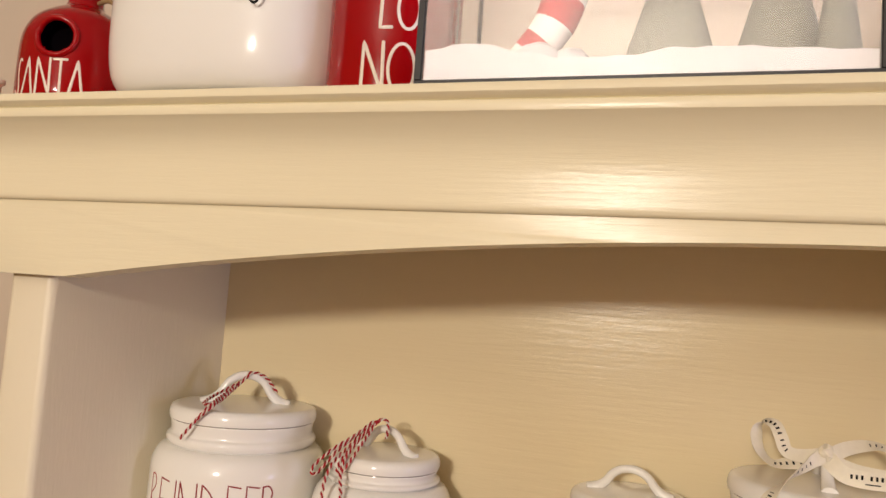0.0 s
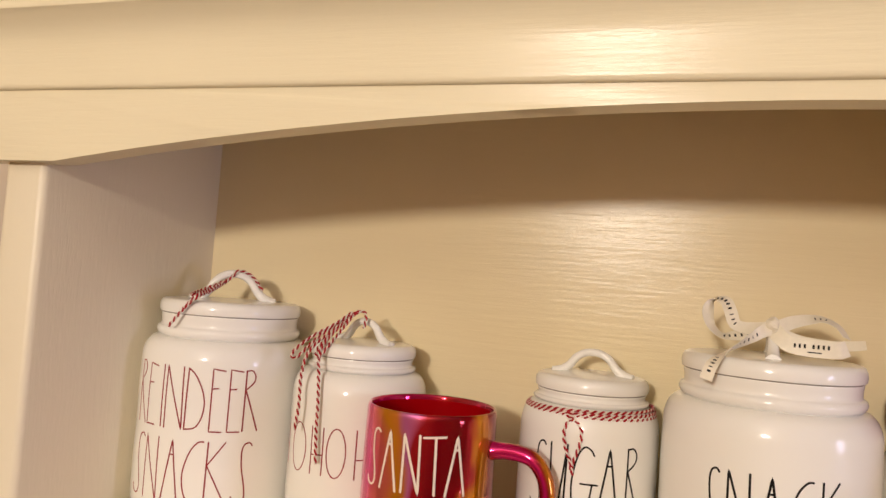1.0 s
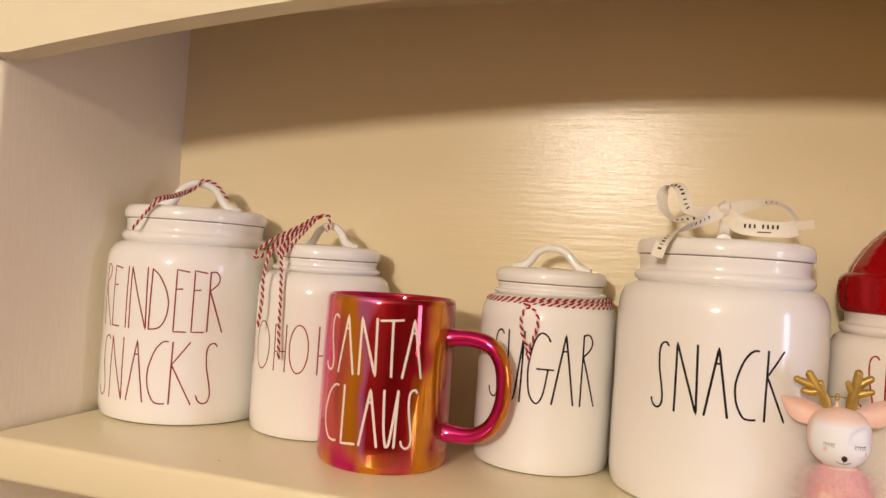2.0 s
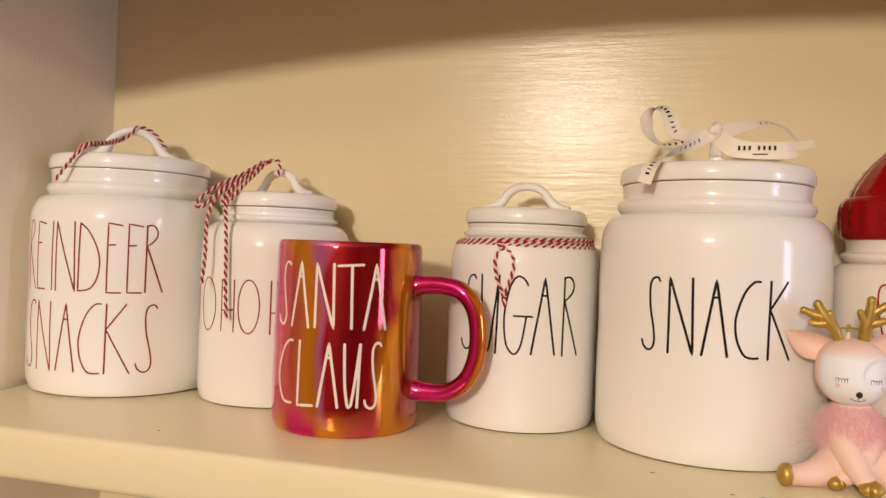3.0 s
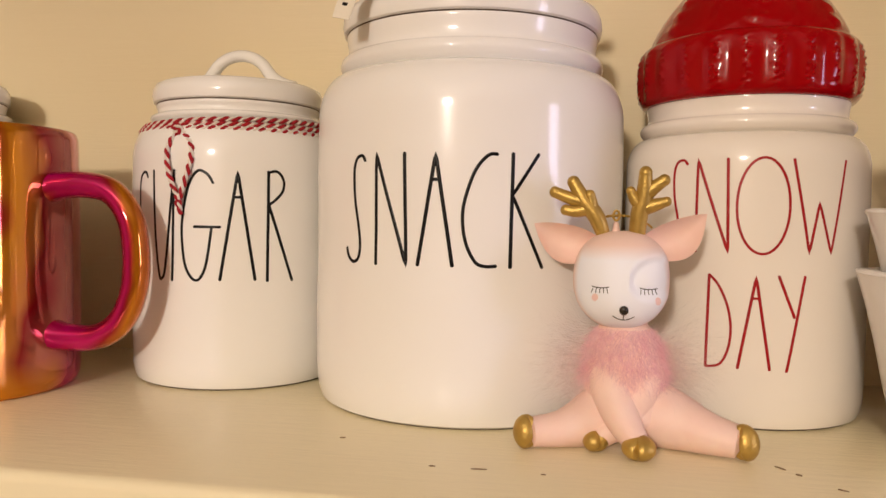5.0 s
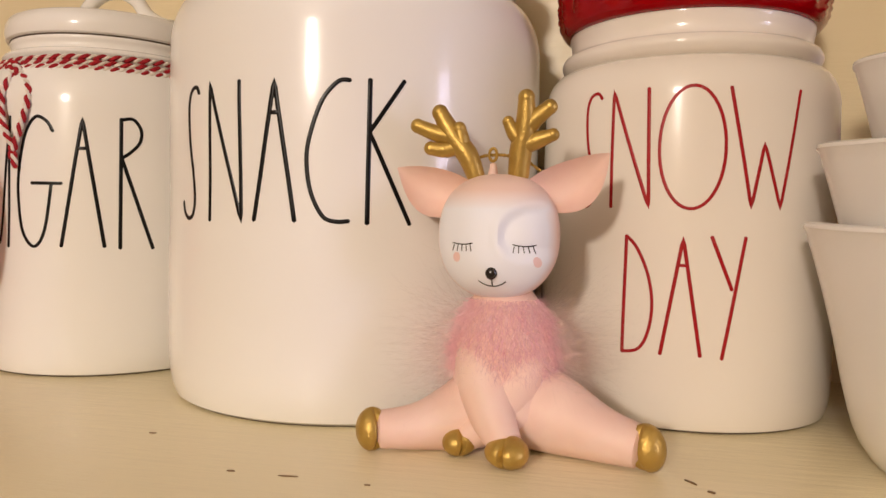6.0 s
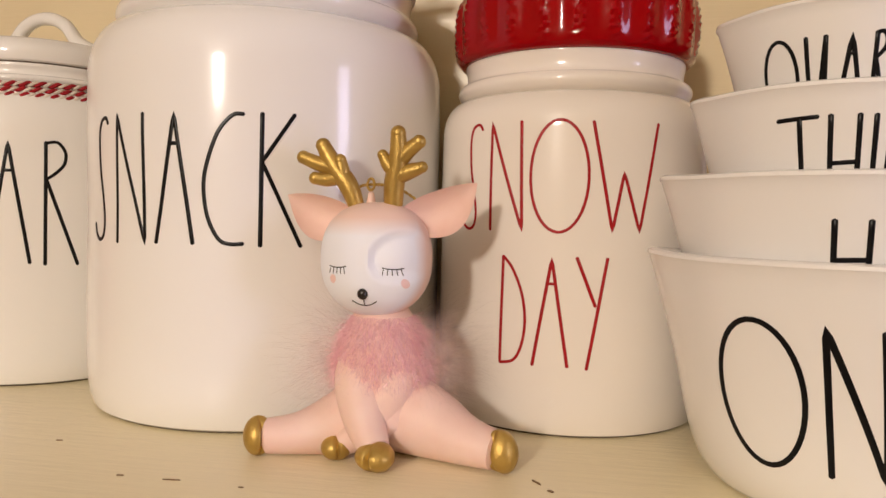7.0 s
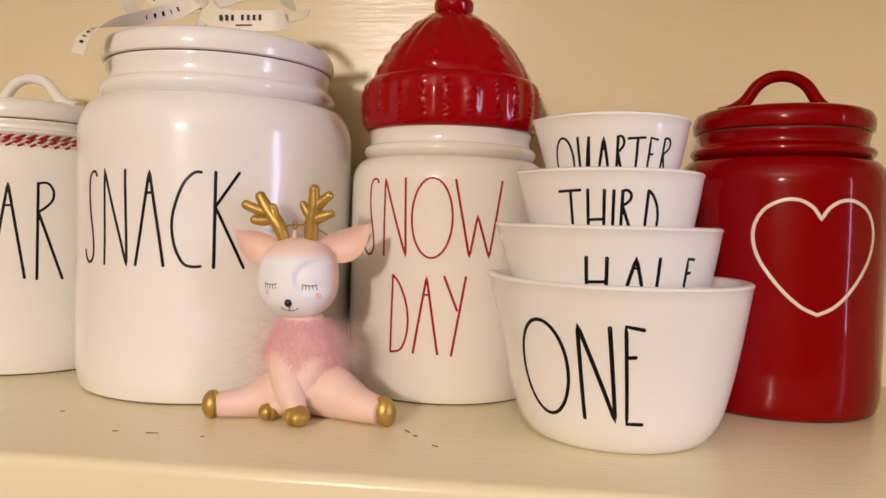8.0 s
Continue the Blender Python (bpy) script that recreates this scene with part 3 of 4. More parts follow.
# ---- nested measuring cups ----
def cup(place, z0, base, rim, height, word, edges, t0, t1, cut, thick=0.0011, lean=0.0):
    c = thing("measuring_cup", (*place, z0), f"white ceramic measuring cup lettered {word}, nested in a stack", "measuring cup", "stack of measuring cups")

    def wall(f):
        return base + (rim - base) * f ** 0.62

    outer = [(0.0, 0.001), (base * 0.80, 0.001), (base * 0.84, 0.0), (base * 0.90, 0.0007), (base * 0.945, 0.0021), (base * 0.98, 0.0040)]
    outer += [(wall(f), 0.0056 + (height - 0.0078) * f) for f in np.linspace(0.02, 1, 14)]
    top = [(rim + 0.0005, height - 0.0014), (rim + 0.0002, height - 0.0005), (rim - 0.0010, height), (rim - 0.0026, height), (rim - 0.0040, height - 0.0006), (rim - 0.0046, height - 0.0018)]
    inner = [(wall(f) - 0.0046, 0.004 + (height - 0.0055) * f) for f in np.linspace(0.93, 0.08, 8)] + [(0.0, 0.005)]

    def spout(co, a):
        off = math.atan2(math.sin(a + radians(94)), math.cos(a + radians(94)))
        k = math.exp(-(off / 0.30) ** 2) * max(0.0, co.z / height - 0.45) ** 1.6 * 0.0125 * rim / 0.057
        way = Vector((co.x, co.y, 0)).normalized()
        return co + way * k + Vector((0, 0, 0.22 * k))

    part("bowl", lathe(outer + top + inner, 96, spout), WHITE_GLAZE, c)
    lettering(word, c, radius_from(outer), edges, t0 - z0, t1 - z0, thick, BLACK_INK, cut=cut - z0, lean=lean, label="black lettering " + word)


cup((0.3030, 0.4926), 0.0, 0.0395, 0.0522, 0.0654, "ONE", (-56.6, -30.2, -24.2, -9.4, -4.0, 3.6), 0.0143, 0.0506, -1, 0.0008, 2.4)
cup((0.2982, 0.4950), 0.0330, 0.0338, 0.0450, 0.0540, "HALF", (-17.0, -6.9, 1.5, 13.0, 19.0, 29.0, 36.0, 40.5), 0.0590, 0.0752, 0.060, 0.00070)
cup((0.2980, 0.4950), 0.0630, 0.0283, 0.0374, 0.0462, "THIRD", (-39.1, -24.0, -19.6, -9.7, -6.0, -2.2, 0.9, 9.5, 16.3, 24.8), 0.0815, 0.1004, 0.083, 0.00062)
cup((0.2980, 0.4955), 0.0930, 0.0231, 0.0312, 0.0382, "QUARTER", (-56.0, -37.5, -32.8, -23.7, -18.2, -6.4, -2.0, 5.5, 5.6, 19.2, 23.4, 30.0, 36.3, 47.0), 0.1015, 0.1213, 0.105, 0.00055)


# ---- twine and ribbon ----
def twine(name, place, paths, label, shift=(0, 0, 0), thick=0.00098):
    """Two-ply striped twine along smooth paths."""
    t = thing(name, [a + b for a, b in zip(place, shift)], label, "twine", "striped twine")
    for path, closed in paths:
        pts = spline([Vector(p) - Vector(place) for p in path], 12, closed)
        # even steps
        even, acc, step = [pts[0]], 0.0, 0.0007
        for a, b in zip(pts, pts[1:]):
            seg = (b - a).length
            while acc + seg >= step and seg > 0:
                f = (step - acc) / seg
                a = a + (b - a) * f
                seg = (b - a).length
                acc = 0.0
                even.append(a.copy())
            acc += seg
        frames = ring_frames(even)
        for k, (colour, nm) in enumerate(((TWINE_RED, "red_strand"), (TWINE_WHITE, "white_strand"))):
            coil = []
            for i, (p, (tan, side, up)) in enumerate(zip(even, frames)):
                a = 2 * math.pi * i * step / 0.0056 + k * math.pi
                coil.append(p + 0.62 * thick * (math.cos(a) * side + math.sin(a) * up))
            part(nm, tube(bmesh.new(), coil, thick * (0.86, 0.70)[k], 6), colour, t)
    return t


twine("twine", (-0.3480, 0.5350, 0.1850), [
    ([(-0.3234, 0.5773, 0.1898), (-0.3325, 0.5721, 0.2023), (-0.3430, 0.5660, 0.2056), (-0.3503, 0.5618, 0.1965), (-0.3484, 0.5350, 0.1890), (-0.3420, 0.5080, 0.1836), (-0.3516, 0.5030, 0.1700), (-0.3620, 0.5020, 0.1570)], False),
    ([(-0.3503, 0.5618, 0.1970), (-0.3575, 0.5400, 0.1885), (-0.3540, 0.5190, 0.1845), (-0.3470, 0.5120, 0.1838), (-0.3435, 0.5250, 0.1862), (-0.3495, 0.5520, 0.1940)], False),
    ([(-0.3430, 0.5650, 0.2045), (-0.3503, 0.5600, 0.1955), (-0.3465, 0.5350, 0.1880), (-0.3400, 0.5080, 0.1832), (-0.3490, 0.5030, 0.1730)], False),
], "red and white twine tied round a canister handle")
twine("twine", (-0.2145, 0.5660, 0.1770), [
    ([(-0.2085, 0.5600, 0.1665), (-0.2090, 0.5640, 0.1760), (-0.2145, 0.5660, 0.1800), (-0.2250, 0.5560, 0.1720), (-0.2380, 0.5380, 0.1580), (-0.2490, 0.5240, 0.1410), (-0.2520, 0.5230, 0.1450), (-0.2430, 0.5330, 0.1570), (-0.2300, 0.5480, 0.1680), (-0.2200, 0.5610, 0.1790)], False),
    ([(-0.2180, 0.5620, 0.1785), (-0.2300, 0.5420, 0.1620), (-0.2370, 0.5230, 0.1480), (-0.2385, 0.5150, 0.1300), (-0.2370, 0.5120, 0.1060), (-0.2391, 0.5120, 0.0863)], False),
    ([(-0.2170, 0.5630, 0.1790), (-0.2260, 0.5440, 0.1640), (-0.2290, 0.5250, 0.1480), (-0.2240, 0.5160, 0.1300), (-0.2214, 0.5130, 0.1150), (-0.2205, 0.5125, 0.0880), (-0.2191, 0.5125, 0.0632)], False),
    ([(-0.2160, 0.5650, 0.1800), (-0.2240, 0.5500, 0.1690), (-0.2320, 0.5270, 0.1500), (-0.2290, 0.5230, 0.1430), (-0.2240, 0.5300, 0.1530), (-0.2190, 0.5560, 0.1740)], False),
], "red and white twine tied to a canister handle with hanging ends", (-0.0050, -0.0007, 0.0))


def neck_loop(r, z, tilt, phase):
    cx, cy = -0.0206, 0.5755
    return [(cx + r * math.sin(a + phase), cy - r * math.cos(a + phase), z + tilt * math.sin(a + phase)) for a in (2 * math.pi * k / 16 for k in range(17))]


twine("twine", (-0.0280, 0.5270, 0.1210), [
    (neck_loop(0.0464, 0.1252, 0.0016, -0.2), False),
    (neck_loop(0.0474, 0.1232, 0.0006, -0.1), False),
    (neck_loop(0.0480, 0.1214, -0.0004, -0.3), False),
    ([(-0.0275, 0.5275, 0.1215), (-0.0318, 0.5240, 0.1120), (-0.0300, 0.5220, 0.1000), (-0.0250, 0.5215, 0.0880), (-0.0242, 0.5215, 0.0816)], False),
    ([(-0.0275, 0.5275, 0.1215), (-0.0205, 0.5245, 0.1140), (-0.0197, 0.5225, 0.1060), (-0.0225, 0.5215, 0.0950), (-0.0262, 0.5215, 0.0850)], False),
    ([(-0.0300, 0.5272, 0.1235), (-0.0262, 0.5258, 0.1205), (-0.0285, 0.5262, 0.1190), (-0.0310, 0.5270, 0.1220)], False),
], "red and white twine wound round a canister neck with drooping loop", (-0.0058, 0.0006, 0.0))


def band(points, across, width, thick=0.0004, steps=8):
    """A ribbon along a path; across gives the way of its width at each point."""
    pts = spline(points, steps)
    ways = spline(across, steps)
    bm = bmesh.new()
    rows = []
    n = len(pts)
    for i, (p, w) in enumerate(zip(pts, ways)):
        t = (pts[min(i + 1, n - 1)] - pts[max(i - 1, 0)]).normalized()
        w = (w - t * w.dot(t)).normalized()
        nrm = t.cross(w)
        rows.append([bm.verts.new(p + w * width / 2 * s + nrm * thick / 2 * q) for s, q in ((-1, -1), (1, -1), (1, 1), (-1, 1))])
    for a, b in zip(rows, rows[1:]):
        for k in range(4):
            bm.faces.new((a[k], a[(k + 1) % 4], b[(k + 1) % 4], b[k]))
    bm.faces.new(rows[0])
    bm.faces.new(rows[-1])
    return bm, pts, ways


def print_bars(parent, pts, ways, width, spans, thick=0.0004):
    """Small dark printed bars across a ribbon, on both its faces."""
    bm = bmesh.new()
    n = len(pts)
    for start, end, pitch in spans:
        i = start
        while i < end:
            k = int(i)
            p, q = pts[k], pts[min(k + 1, n - 1)]
            t = (q - p).normalized()
            w = (ways[k] - t * ways[k].dot(t)).normalized()
            nrm = t.cross(w)
            for face in (1, -1):
                half = 0.0003 + 0.0004 * abs(math.sin(k * 2.1))
                a, b = p - t * half, p + t * half
                o = nrm * face * (thick / 2 + 0.00012)
                bm.faces.new([bm.verts.new(v) for v in (a - w * width * 0.15 + o, b - w * width * 0.15 + o, b + w * width * 0.15 + o, a + w * width * 0.15 + o)])
            i += pitch
    tagged(part("print", bm, BLACK_INK, parent, "small black printed bars"), kind="stuff")


def bow():
    place = (0.1010, 0.5370, 0.1975)
    b = thing("ribbon_bow", (0.0948, 0.5382, 0.1968), "cream ribbon bow with black print on a canister lid", "ribbon")
    o = Vector(place)
    W = 0.0100

    def strip(name, points, across, spans, width=W):
        pts = [Vector(p) - o for p in points]
        bm, ps, ws = band(pts, across, width)
        ob = part(name, bm, RIBBON, b)
        if spans:
            print_bars(ob, ps, ws, width, spans)

    strip("left_loop", [(0.0997, 0.5360, 0.1945), (0.0890, 0.5335, 0.1912), (0.0780, 0.5315, 0.1890), (0.0690, 0.5310, 0.1885), (0.0620, 0.5340, 0.1950), (0.0600, 0.5385, 0.2050), (0.0645, 0.5415, 0.2125), (0.0710, 0.5395, 0.2120), (0.0745, 0.5355, 0.2050), (0.0775, 0.5335, 0.1970), (0.0850, 0.5335, 0.1945), (0.0985, 0.5375, 0.1960)],
          [(0, 0.5, 1), (0, 0.5, 0.9), (0, 0.7, 0.7), (0.4, 0.9, 0.3), (0.8, 0.6, -0.1), (0.9, 0.5, 0), (0.5, 0.8, 0.4), (0.8, 0.4, 0.4), (0.95, 0.2, 0.3), (0.8, 0.3, 0.5), (0.3, 0.4, 0.9), (0, 0.4, 1)], [(4, 24, 3), (50, 74, 3.2)], 0.0085)
    strip("left_tail", [(0.1000, 0.5355, 0.1970), (0.0900, 0.5290, 0.1900), (0.0790, 0.5180, 0.1835), (0.0690, 0.5050, 0.1775), (0.0630, 0.4975, 0.1705), (0.0598, 0.4955, 0.1610)],
          [(0.2, 0.5, 1), (0.4, 0.2, 1), (0.7, 0.0, 0.8), (0.9, 0, 0.5), (1, -0.1, 0.2), (1, -0.2, 0.1)], [(7, 16, 2.2), (27, 37, 2.2)], 0.0080)
    strip("right_loop", [(0.1020, 0.5370, 0.1960), (0.1090, 0.5410, 0.1985), (0.1150, 0.5440, 0.2010), (0.1250, 0.5465, 0.2035), (0.1340, 0.5465, 0.2040), (0.1420, 0.5430, 0.2000), (0.1465, 0.5370, 0.1930)],
          [(0, 0.5, 1), (0, 0.4, 0.9), (0, 0.5, 0.9), (0.1, 0.7, 0.7), (0.2, 0.9, 0.4), (0.4, 0.9, 0.2), (0.4, 0.9, 0.1)], [(27, 36, 3.2)], 0.0090)
    # the flat printed end, lying on the lid in front of the loop
    tag, pts, ways = band([Vector(p) - o for p in ((0.1020, 0.5365, 0.1950), (0.1060, 0.5330, 0.1905), (0.1120, 0.5305, 0.1862), (0.1220, 0.5290, 0.1848), (0.1330, 0.5290, 0.1846), (0.1415, 0.5300, 0.1850), (0.1465, 0.5335, 0.1868))],
                          [(0.4, 0.3, 1), (0.3, 0.2, 1), (0.1, 0.1, 1), (0, 0.1, 1), (0, 0.1, 1), (0, 0.1, 1), (0, 0.3, 1)], 0.0105)
    flat = part("printed_end", tag, RIBBON, b)
    bars = bmesh.new()
    for x, z, w, h in [(0.1145 + 0.0030 * k + (0.0022 if k > 2 else 0), 0.1862, 0.0012, 0.0027) for k in range(7)] + [(0.1265, 0.1824, 0.0085, 0.0007)]:
        box(bars, (x - w / 2 - o.x, 0.5282 - o.y, z - h / 2 - o.z), (x + w / 2 - o.x, 0.5288 - o.y, z + h / 2 - o.z))
    tagged(part("print", bars, BLACK_INK, flat, "black printed bars"), kind="stuff")
    strip("right_tail", [(0.1020, 0.5385, 0.1950), (0.1180, 0.5400, 0.1890), (0.1350, 0.5385, 0.1872), (0.1480, 0.5365, 0.1882), (0.1575, 0.5350, 0.1898)],
          [(0.2, 0.3, 1), (0, 0.3, 1), (0, 0.5, 1), (0, 0.6, 0.9), (0, 0.7, 0.8)], None, 0.0075)
    knot = bmesh.new()
    for v in ball(knot, (0, -0.001, 0.0005), (0.0040, 0.0036, 0.0050), 32, 22):
        v.co += 0.0016 * noise.noise_vector(v.co * 320)
    part("knot", knot, RIBBON, b)


bow()


# ---- the deer figurine: one mesh ----
def figurine():
    ox, oy = 0.1640, 0.4890
    bm = bmesh.new()
    PINK_SLOT, WHITE_SLOT, GOLD_SLOT, DARK_SLOT, CHEEK_SLOT, FUR_SLOT, DOWN_SLOT = range(7)

    def at(x, y, z):
        return Vector((x - ox, y - oy, z))

    def limb(points, radii, slot, seg=20, steps=6, flat=1.0):
        pts = spline([at(*p) for p in points], steps)
        rs = [v.x for v in spline([(r, 0, 0) for r in radii], steps)]
        tube(bm, pts, rs, seg, slot=slot, flat=flat)

    # body, thighs and arms
    limb([(0.1655, 0.4910, 0.0450), (0.1657, 0.4908, 0.0400), (0.1660, 0.4905, 0.0310), (0.1662, 0.4905, 0.0200), (0.1668, 0.4910, 0.0110), (0.1672, 0.4910, 0.0060)], [0.0080, 0.0108, 0.0138, 0.0150, 0.0156, 0.0120], PINK_SLOT, 36)
    limb([(0.1615, 0.4900, 0.0120), (0.1545, 0.4850, 0.0092), (0.1440, 0.4790, 0.0068), (0.1335, 0.4752, 0.0060)], [0.0124, 0.0102, 0.0067, 0.0053], PINK_SLOT)
    limb([(0.1735, 0.4905, 0.0125), (0.1830, 0.4865, 0.0105), (0.1940, 0.4810, 0.0080), (0.2040, 0.4772, 0.0066)], [0.0128, 0.0108, 0.0076, 0.0058], PINK_SLOT)
    limb([(0.1612, 0.4885, 0.0330), (0.1612, 0.4822, 0.0230), (0.1648, 0.4760, 0.0130), (0.1694, 0.4710, 0.0062)], [0.0080, 0.0078, 0.0064, 0.0046], PINK_SLOT)
    limb([(0.1712, 0.4885, 0.0320), (0.1706, 0.4830, 0.0220), (0.1655, 0.4800, 0.0115), (0.1576, 0.4777, 0.0050)], [0.0080, 0.0076, 0.0060, 0.0040], PINK_SLOT)
    # cloven hooves: egg-shaped, with a groove over the front and a rim where they meet the leg
    for x, y, z, rx, ry, rz, turn, roll in ((0.1316, 0.4742, 0.0062, 0.0046, 0.0050, 0.0062, 0.75, 0.0), (0.2058, 0.4762, 0.0066, 0.0050, 0.0052, 0.0067, -0.70, 0.25), (0.1703, 0.4688, 0.0046, 0.0058, 0.0056, 0.0046, -0.25, 0.0), (0.1560, 0.4762, 0.0040, 0.0047, 0.0044, 0.0040, 0.5, 0.0)):
        for v in ball(bm, (0, 0, 0), (1, 1, 1), 36, 26, GOLD_SLOT):
            n = v.co.copy()
            cleft = math.exp(-(n.x / 0.13) ** 2) * max(0.0, -n.y) ** 0.7
            toe = 1 + 0.10 * max(0.0, -n.y) * abs(n.x)
            v.co = Vector((n.x * rx * toe, n.y * ry + 0.0016 * cleft * (ry / 0.005), n.z * rz * (1 - 0.18 * max(0.0, -n.y))))
            v.co = Matrix.Rotation(turn, 3, "Z") @ Matrix.Rotation(roll, 3, "X") @ v.co + at(x, y, z)

    # head: a rounded block with a small muzzle, and one brow that curls round a sunken lid
    head_at, hr = at(0.1640, 0.4890, 0.0605), Vector((0.0172, 0.0160, 0.0178))

    def head_point(n, lift=1.0):
        p = 2.35
        k = (abs(n.x) ** p + abs(n.y) ** p + abs(n.z) ** p) ** (-1 / p)
        front = max(0.0, -n.y)
        muzzle = math.exp(-((n.x - 0.03) / 0.40) ** 2 - ((n.z + 0.5) / 0.32) ** 2) * front
        d = math.hypot((n.x - 0.60) / 0.46, (n.z - 0.04) / 0.42)
        lid = math.exp(-(d / 0.62) ** 2) * front
        sunk = 1 / (1 + math.exp((d - 0.95) / 0.055)) * front * (1 if n.z > -0.15 else max(0.0, 1 + (n.z + 0.15) * 5))
        roll = math.exp(-((d - 1.12) / 0.16) ** 2) * front * (1 if n.z > -0.1 else max(0.0, 1 + (n.z + 0.1) * 2.5))
        jaw = 1 - 0.10 * max(0, -n.z) ** 2
        grow = (1 + 0.08 * muzzle - 0.125 * sunk + 0.080 * lid + 0.030 * roll) * lift
        return Vector((n.x * hr.x * jaw, n.y * hr.y, n.z * hr.z)) * k * grow + head_at

    verts = ball(bm, (0, 0, 0), (1, 1, 1), 112, 84, WHITE_SLOT)
    for v in verts:
        v.co = head_point(v.co.copy())

    # ears: cupped leaves with a rounded rim
    for base, tip, w, bow, s in (((0.1530, 0.4905, 0.0712), (0.1322, 0.4955, 0.0802), 0.0073, 0.0020, -1), ((0.1750, 0.4905, 0.0722), (0.1940, 0.4960, 0.0846), 0.0074, 0.0024, 1)):
        a, b = at(*base), at(*tip)
        axis = (b - a).normalized()
        out = Vector((0.10 * s, -1, 0.05)).normalized()
        side = axis.cross(out).normalized()
        if side.z < 0:
            side = -side
        out = (out - axis * out.dot(axis)).normalized()
        rows = []
        for i in range(19):
            u = i / 18
            half = w * (math.sin(math.pi * (0.27 + 0.73 * u) ** 1.05) ** 0.85 if u < 0.999 else 0.03)
            mid = a + (b - a) * u - side * bow * math.sin(math.pi * u)
            cup = 0.0062 * math.sin(math.pi * min(1.0, 0.25 + 0.75 * u))
            thick = 0.0016 + 0.0022 * (1 - u)
            row = []
            for k in range(32):
                ang = 2 * math.pi * k / 32
                across, deep = math.cos(ang), math.sin(ang)
                hollow = cup * (1 - across * across) ** 0.8
                depth = -hollow + (0.0004 if deep > 0 else -thick) * abs(deep) ** 0.6
                row.append(bm.verts.new(mid + side * half * across + out * (depth + 0.0012)))
            rows.append(row)
        for r0, r1 in zip(rows, rows[1:]):
            for k in range(32):
                bm.faces.new((r0[k], r0[(k + 1) % 32], r1[(k + 1) % 32], r1[k])).material_index = PINK_SLOT
        bm.faces.new(rows[0]).material_index = PINK_SLOT
        bm.faces.new(rows[-1]).material_index = PINK_SLOT

    # antlers: a flattened stem and three tines each, thick and blunt
    for stem, r in (([(0.1572, 0.4885, 0.0770), (0.1545, 0.4882, 0.0835), (0.1500, 0.4880, 0.0893), (0.1462, 0.4878, 0.0958)], [0.0022, 0.0027, 0.0026, 0.0020]),
                    ([(0.1502, 0.4880, 0.0888), (0.1450, 0.4880, 0.0900), (0.1396, 0.4880, 0.0921)], [0.0024, 0.0021, 0.0018]),
                    ([(0.1515, 0.4881, 0.0862), (0.1475, 0.4880, 0.0852), (0.1436, 0.4880, 0.0856)], [0.0023, 0.0020, 0.0017]),
                    ([(0.1530, 0.4880, 0.0848), (0.1528, 0.4874, 0.0880), (0.1521, 0.4870, 0.0911)], [0.0023, 0.0020, 0.0017]),
                    ([(0.1692, 0.4880, 0.0775), (0.1698, 0.4870, 0.0845), (0.1712, 0.4858, 0.0915), (0.1714, 0.4845, 0.0992)], [0.0026, 0.0028, 0.0026, 0.0020]),
                    ([(0.1704, 0.4865, 0.0872), (0.1680, 0.4858, 0.0898), (0.1664, 0.4852, 0.0927)], [0.0023, 0.0019, 0.0014]),
                    ([(0.1712, 0.4860, 0.0908), (0.1745, 0.4852, 0.0940), (0.1779, 0.4846, 0.0966)], [0.0024, 0.0021, 0.0018]),
                    ([(0.1704, 0.4866, 0.0862), (0.1750, 0.4858, 0.0878), (0.1789, 0.4850, 0.0890)], [0.0024, 0.0021, 0.0015])):
        limb(stem, [v * 1.15 for v in r], GOLD_SLOT, 18, 6)
        ball(bm, at(*stem[-1]), (1.2 * r[-1],) * 3, 16, 12, GOLD_SLOT)
    # hanging ring, peg and twisted cord
    tube(bm, [at(0.1618 + 0.0011 * math.cos(a), 0.4885, 0.0838 + 0.0018 * math.sin(a)) for a in (2 * math.pi * k / 20 for k in range(20))], 0.00045, 8, closed=True, slot=GOLD_SLOT)
    cord = spline([at(0.1555, 0.4895, 0.0818), at(0.1585, 0.4897, 0.0834), at(0.1618, 0.4894, 0.0838), at(0.1655, 0.4897, 0.0837), at(0.1705, 0.4905, 0.0826), at(0.1750, 0.4935, 0.0795)], 14)
    for turn in (0, math.pi):
        tube(bm, [p + 0.00028 * Vector((0, math.cos(k * 0.9 + turn), math.sin(k * 0.9 + turn))) for k, p in enumerate(cord)], 0.00028, 6, slot=GOLD_SLOT)
    limb([(0.1618, 0.4888, 0.0770), (0.1618, 0.4888, 0.0812)], [0.0017, 0.0009], PINK_SLOT, 12)

    # painted face, laid on the head by direction
    def face_point(dx, dz, lift=1.0):
        return head_point(Vector((dx, -math.sqrt(max(0.0, 1 - dx * dx - dz * dz)), dz)), lift)

    for ex, ez, w in ((-0.43, -0.105, 0.155), (0.515, -0.125, 0.165)):
        tube(bm, [face_point(ex + w * u, ez + 0.022 * u * u, 1.003) for u in (-1, -0.5, 0, 0.5, 1)], 0.00017, 6, slot=DARK_SLOT)
        for u in (-0.85, -0.45, -0.05, 0.35, 0.75):
            tube(bm, [face_point(ex + w * u, ez + 0.01 * u, 1.003), face_point(ex + w * u * 1.10, ez - 0.05, 1.004), face_point(ex + w * u * 1.2, ez - 0.095, 1.004)], 0.00013, 6, slot=DARK_SLOT)
    ball(bm, face_point(0.02, -0.475, 1.01), (0.0016, 0.0012, 0.0017), 20, 14, DARK_SLOT)
